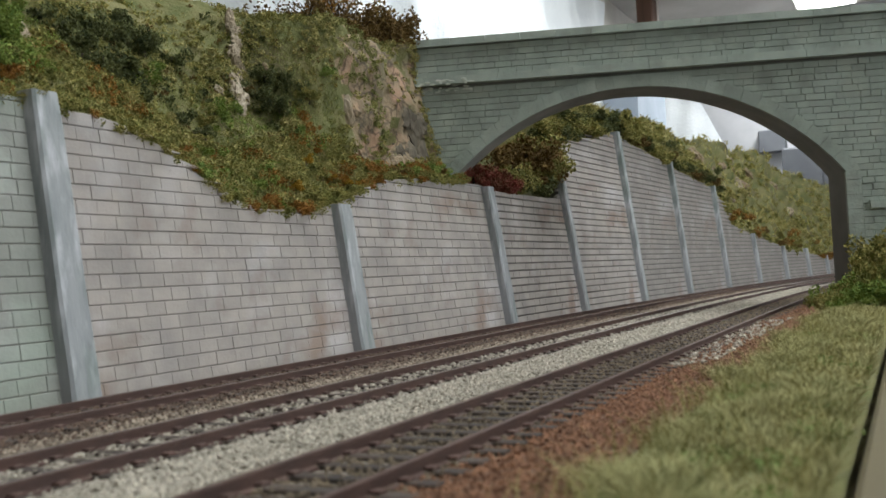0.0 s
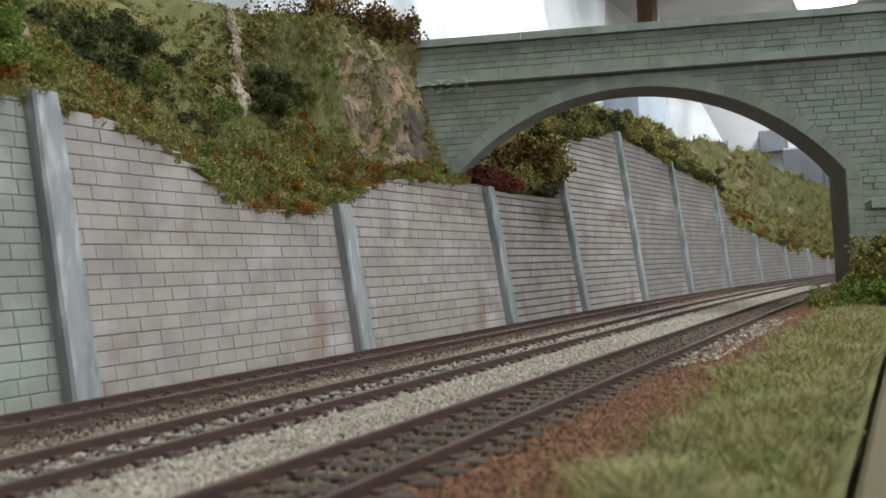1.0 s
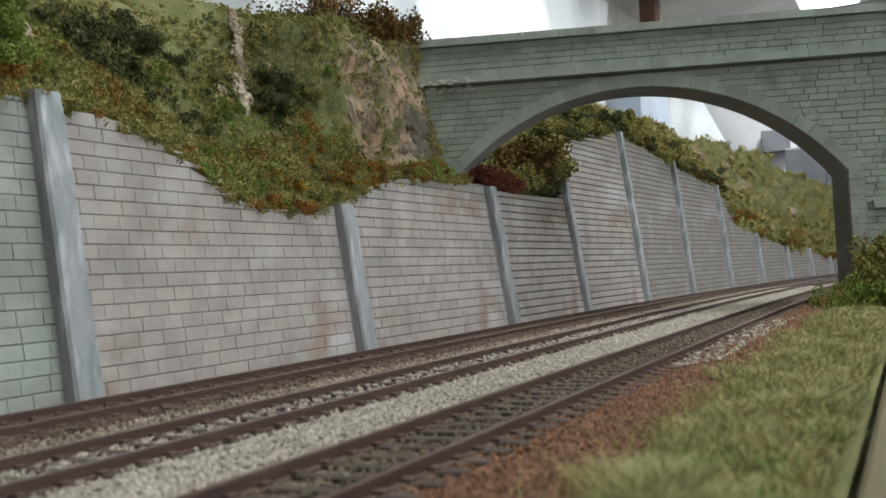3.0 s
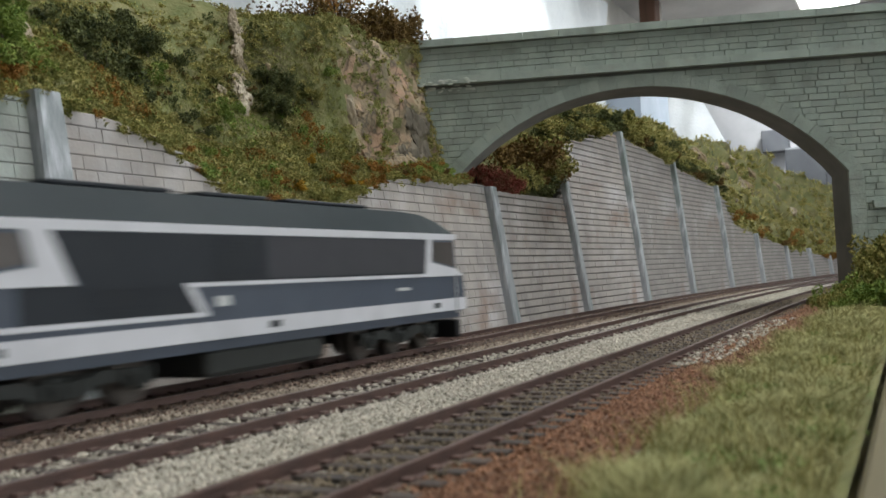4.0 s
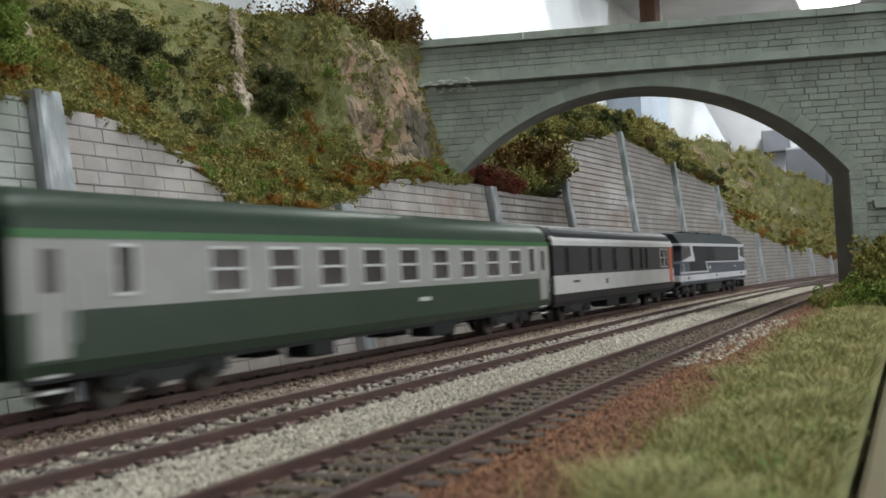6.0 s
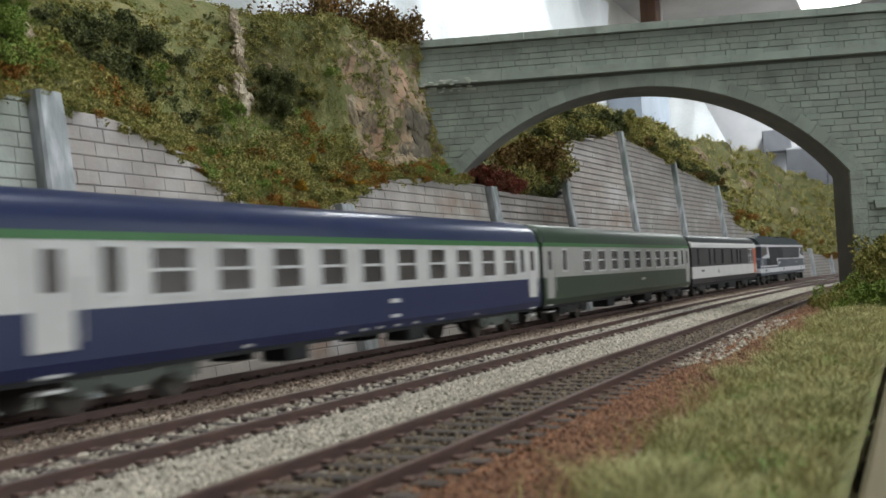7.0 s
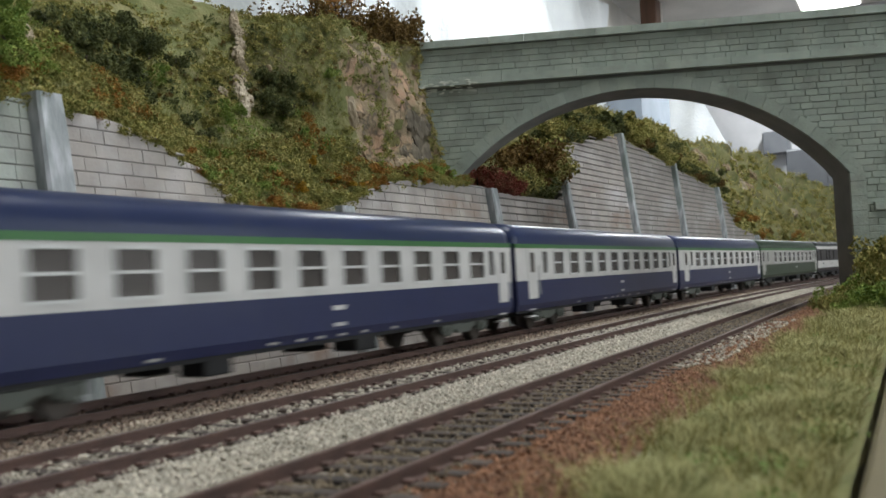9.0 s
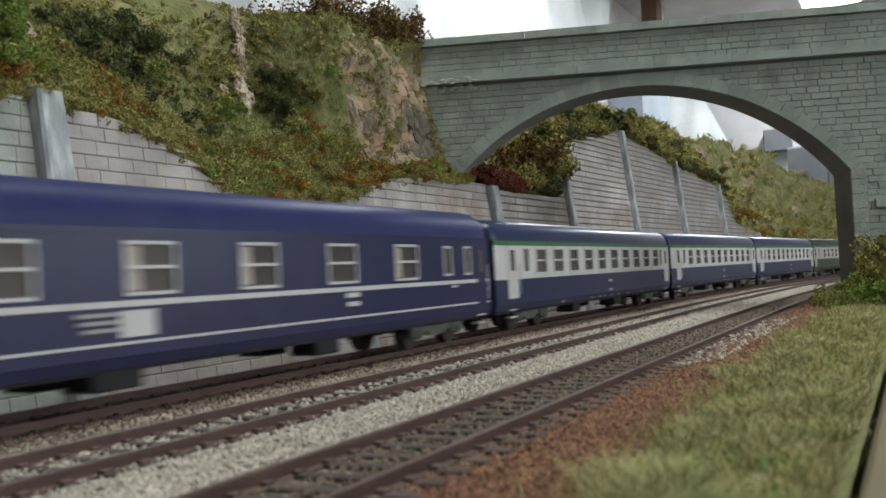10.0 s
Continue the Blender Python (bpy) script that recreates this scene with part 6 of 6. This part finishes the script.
def track_point(s):
    """The far track's centre line at the way s along it."""
    x = s
    for _ in range(12):
        d = max(0.0, x - 405.0)
        m = 1.32e-4 * d
        arc = min(x, 405.0) + (0.5 * (m * math.sqrt(1 + m * m) + math.asinh(m)) / 1.32e-4 if d > 0 else 0.0)
        x -= (arc - s) / math.sqrt(1 + m * m)
    return Vector((x, TRACKS[2] + float(bend(x)), 0.0))


# way of the coupling between the green coach and the first blue coach, from the start to the end
WAY_T = (0.0, 2.0, 3.8, 4.0, 4.5, 5.0, 5.5, 7.0, 7.5, 8.0, 8.5, 9.0, 9.5, 10.0)
WAY_S = (-1528.0, -984.0, -493.0, -438.0, -302.0, -160.0, -24.0, 384.0, 520.0, 656.0, 786.0, 916.0, 1045.5, 1175.0)


def build_train():
    c = couchette()
    return [(loco(), 627.0, 62.0), (van(), 400.5, 76.0), (green_coach(), 142.5, 97.0), (c, -141.0, 97.0),
            (copy_thing(c, Matrix()), -423.0, 97.0), (copy_thing(c, Matrix()), -705.0, 97.0), (sleeping_car(), -997.5, 108.0)]


def car_pose(s, piv):
    a, b = track_point(s - piv), track_point(s + piv)
    p = (a + b) / 2
    d = b - a
    return Matrix.Translation(p * MM) @ Matrix.Rotation(math.atan2(d.y, d.x), 4, "Z")


TRAIN = build_train()
build_room()
build_ground()
hill = build_hill()
build_ballast()
build_grass(*hill)
build_undergrowth(*hill)
build_rocks()
build_trees()
build_bushes()
build_tracks()
build_wall()
build_bridge()


def motions():
    for ob, off, piv in TRAIN:
        walk(ob, [(t, car_pose(s + off, piv)) for t, s in zip(WAY_T, WAY_S)])


motions()
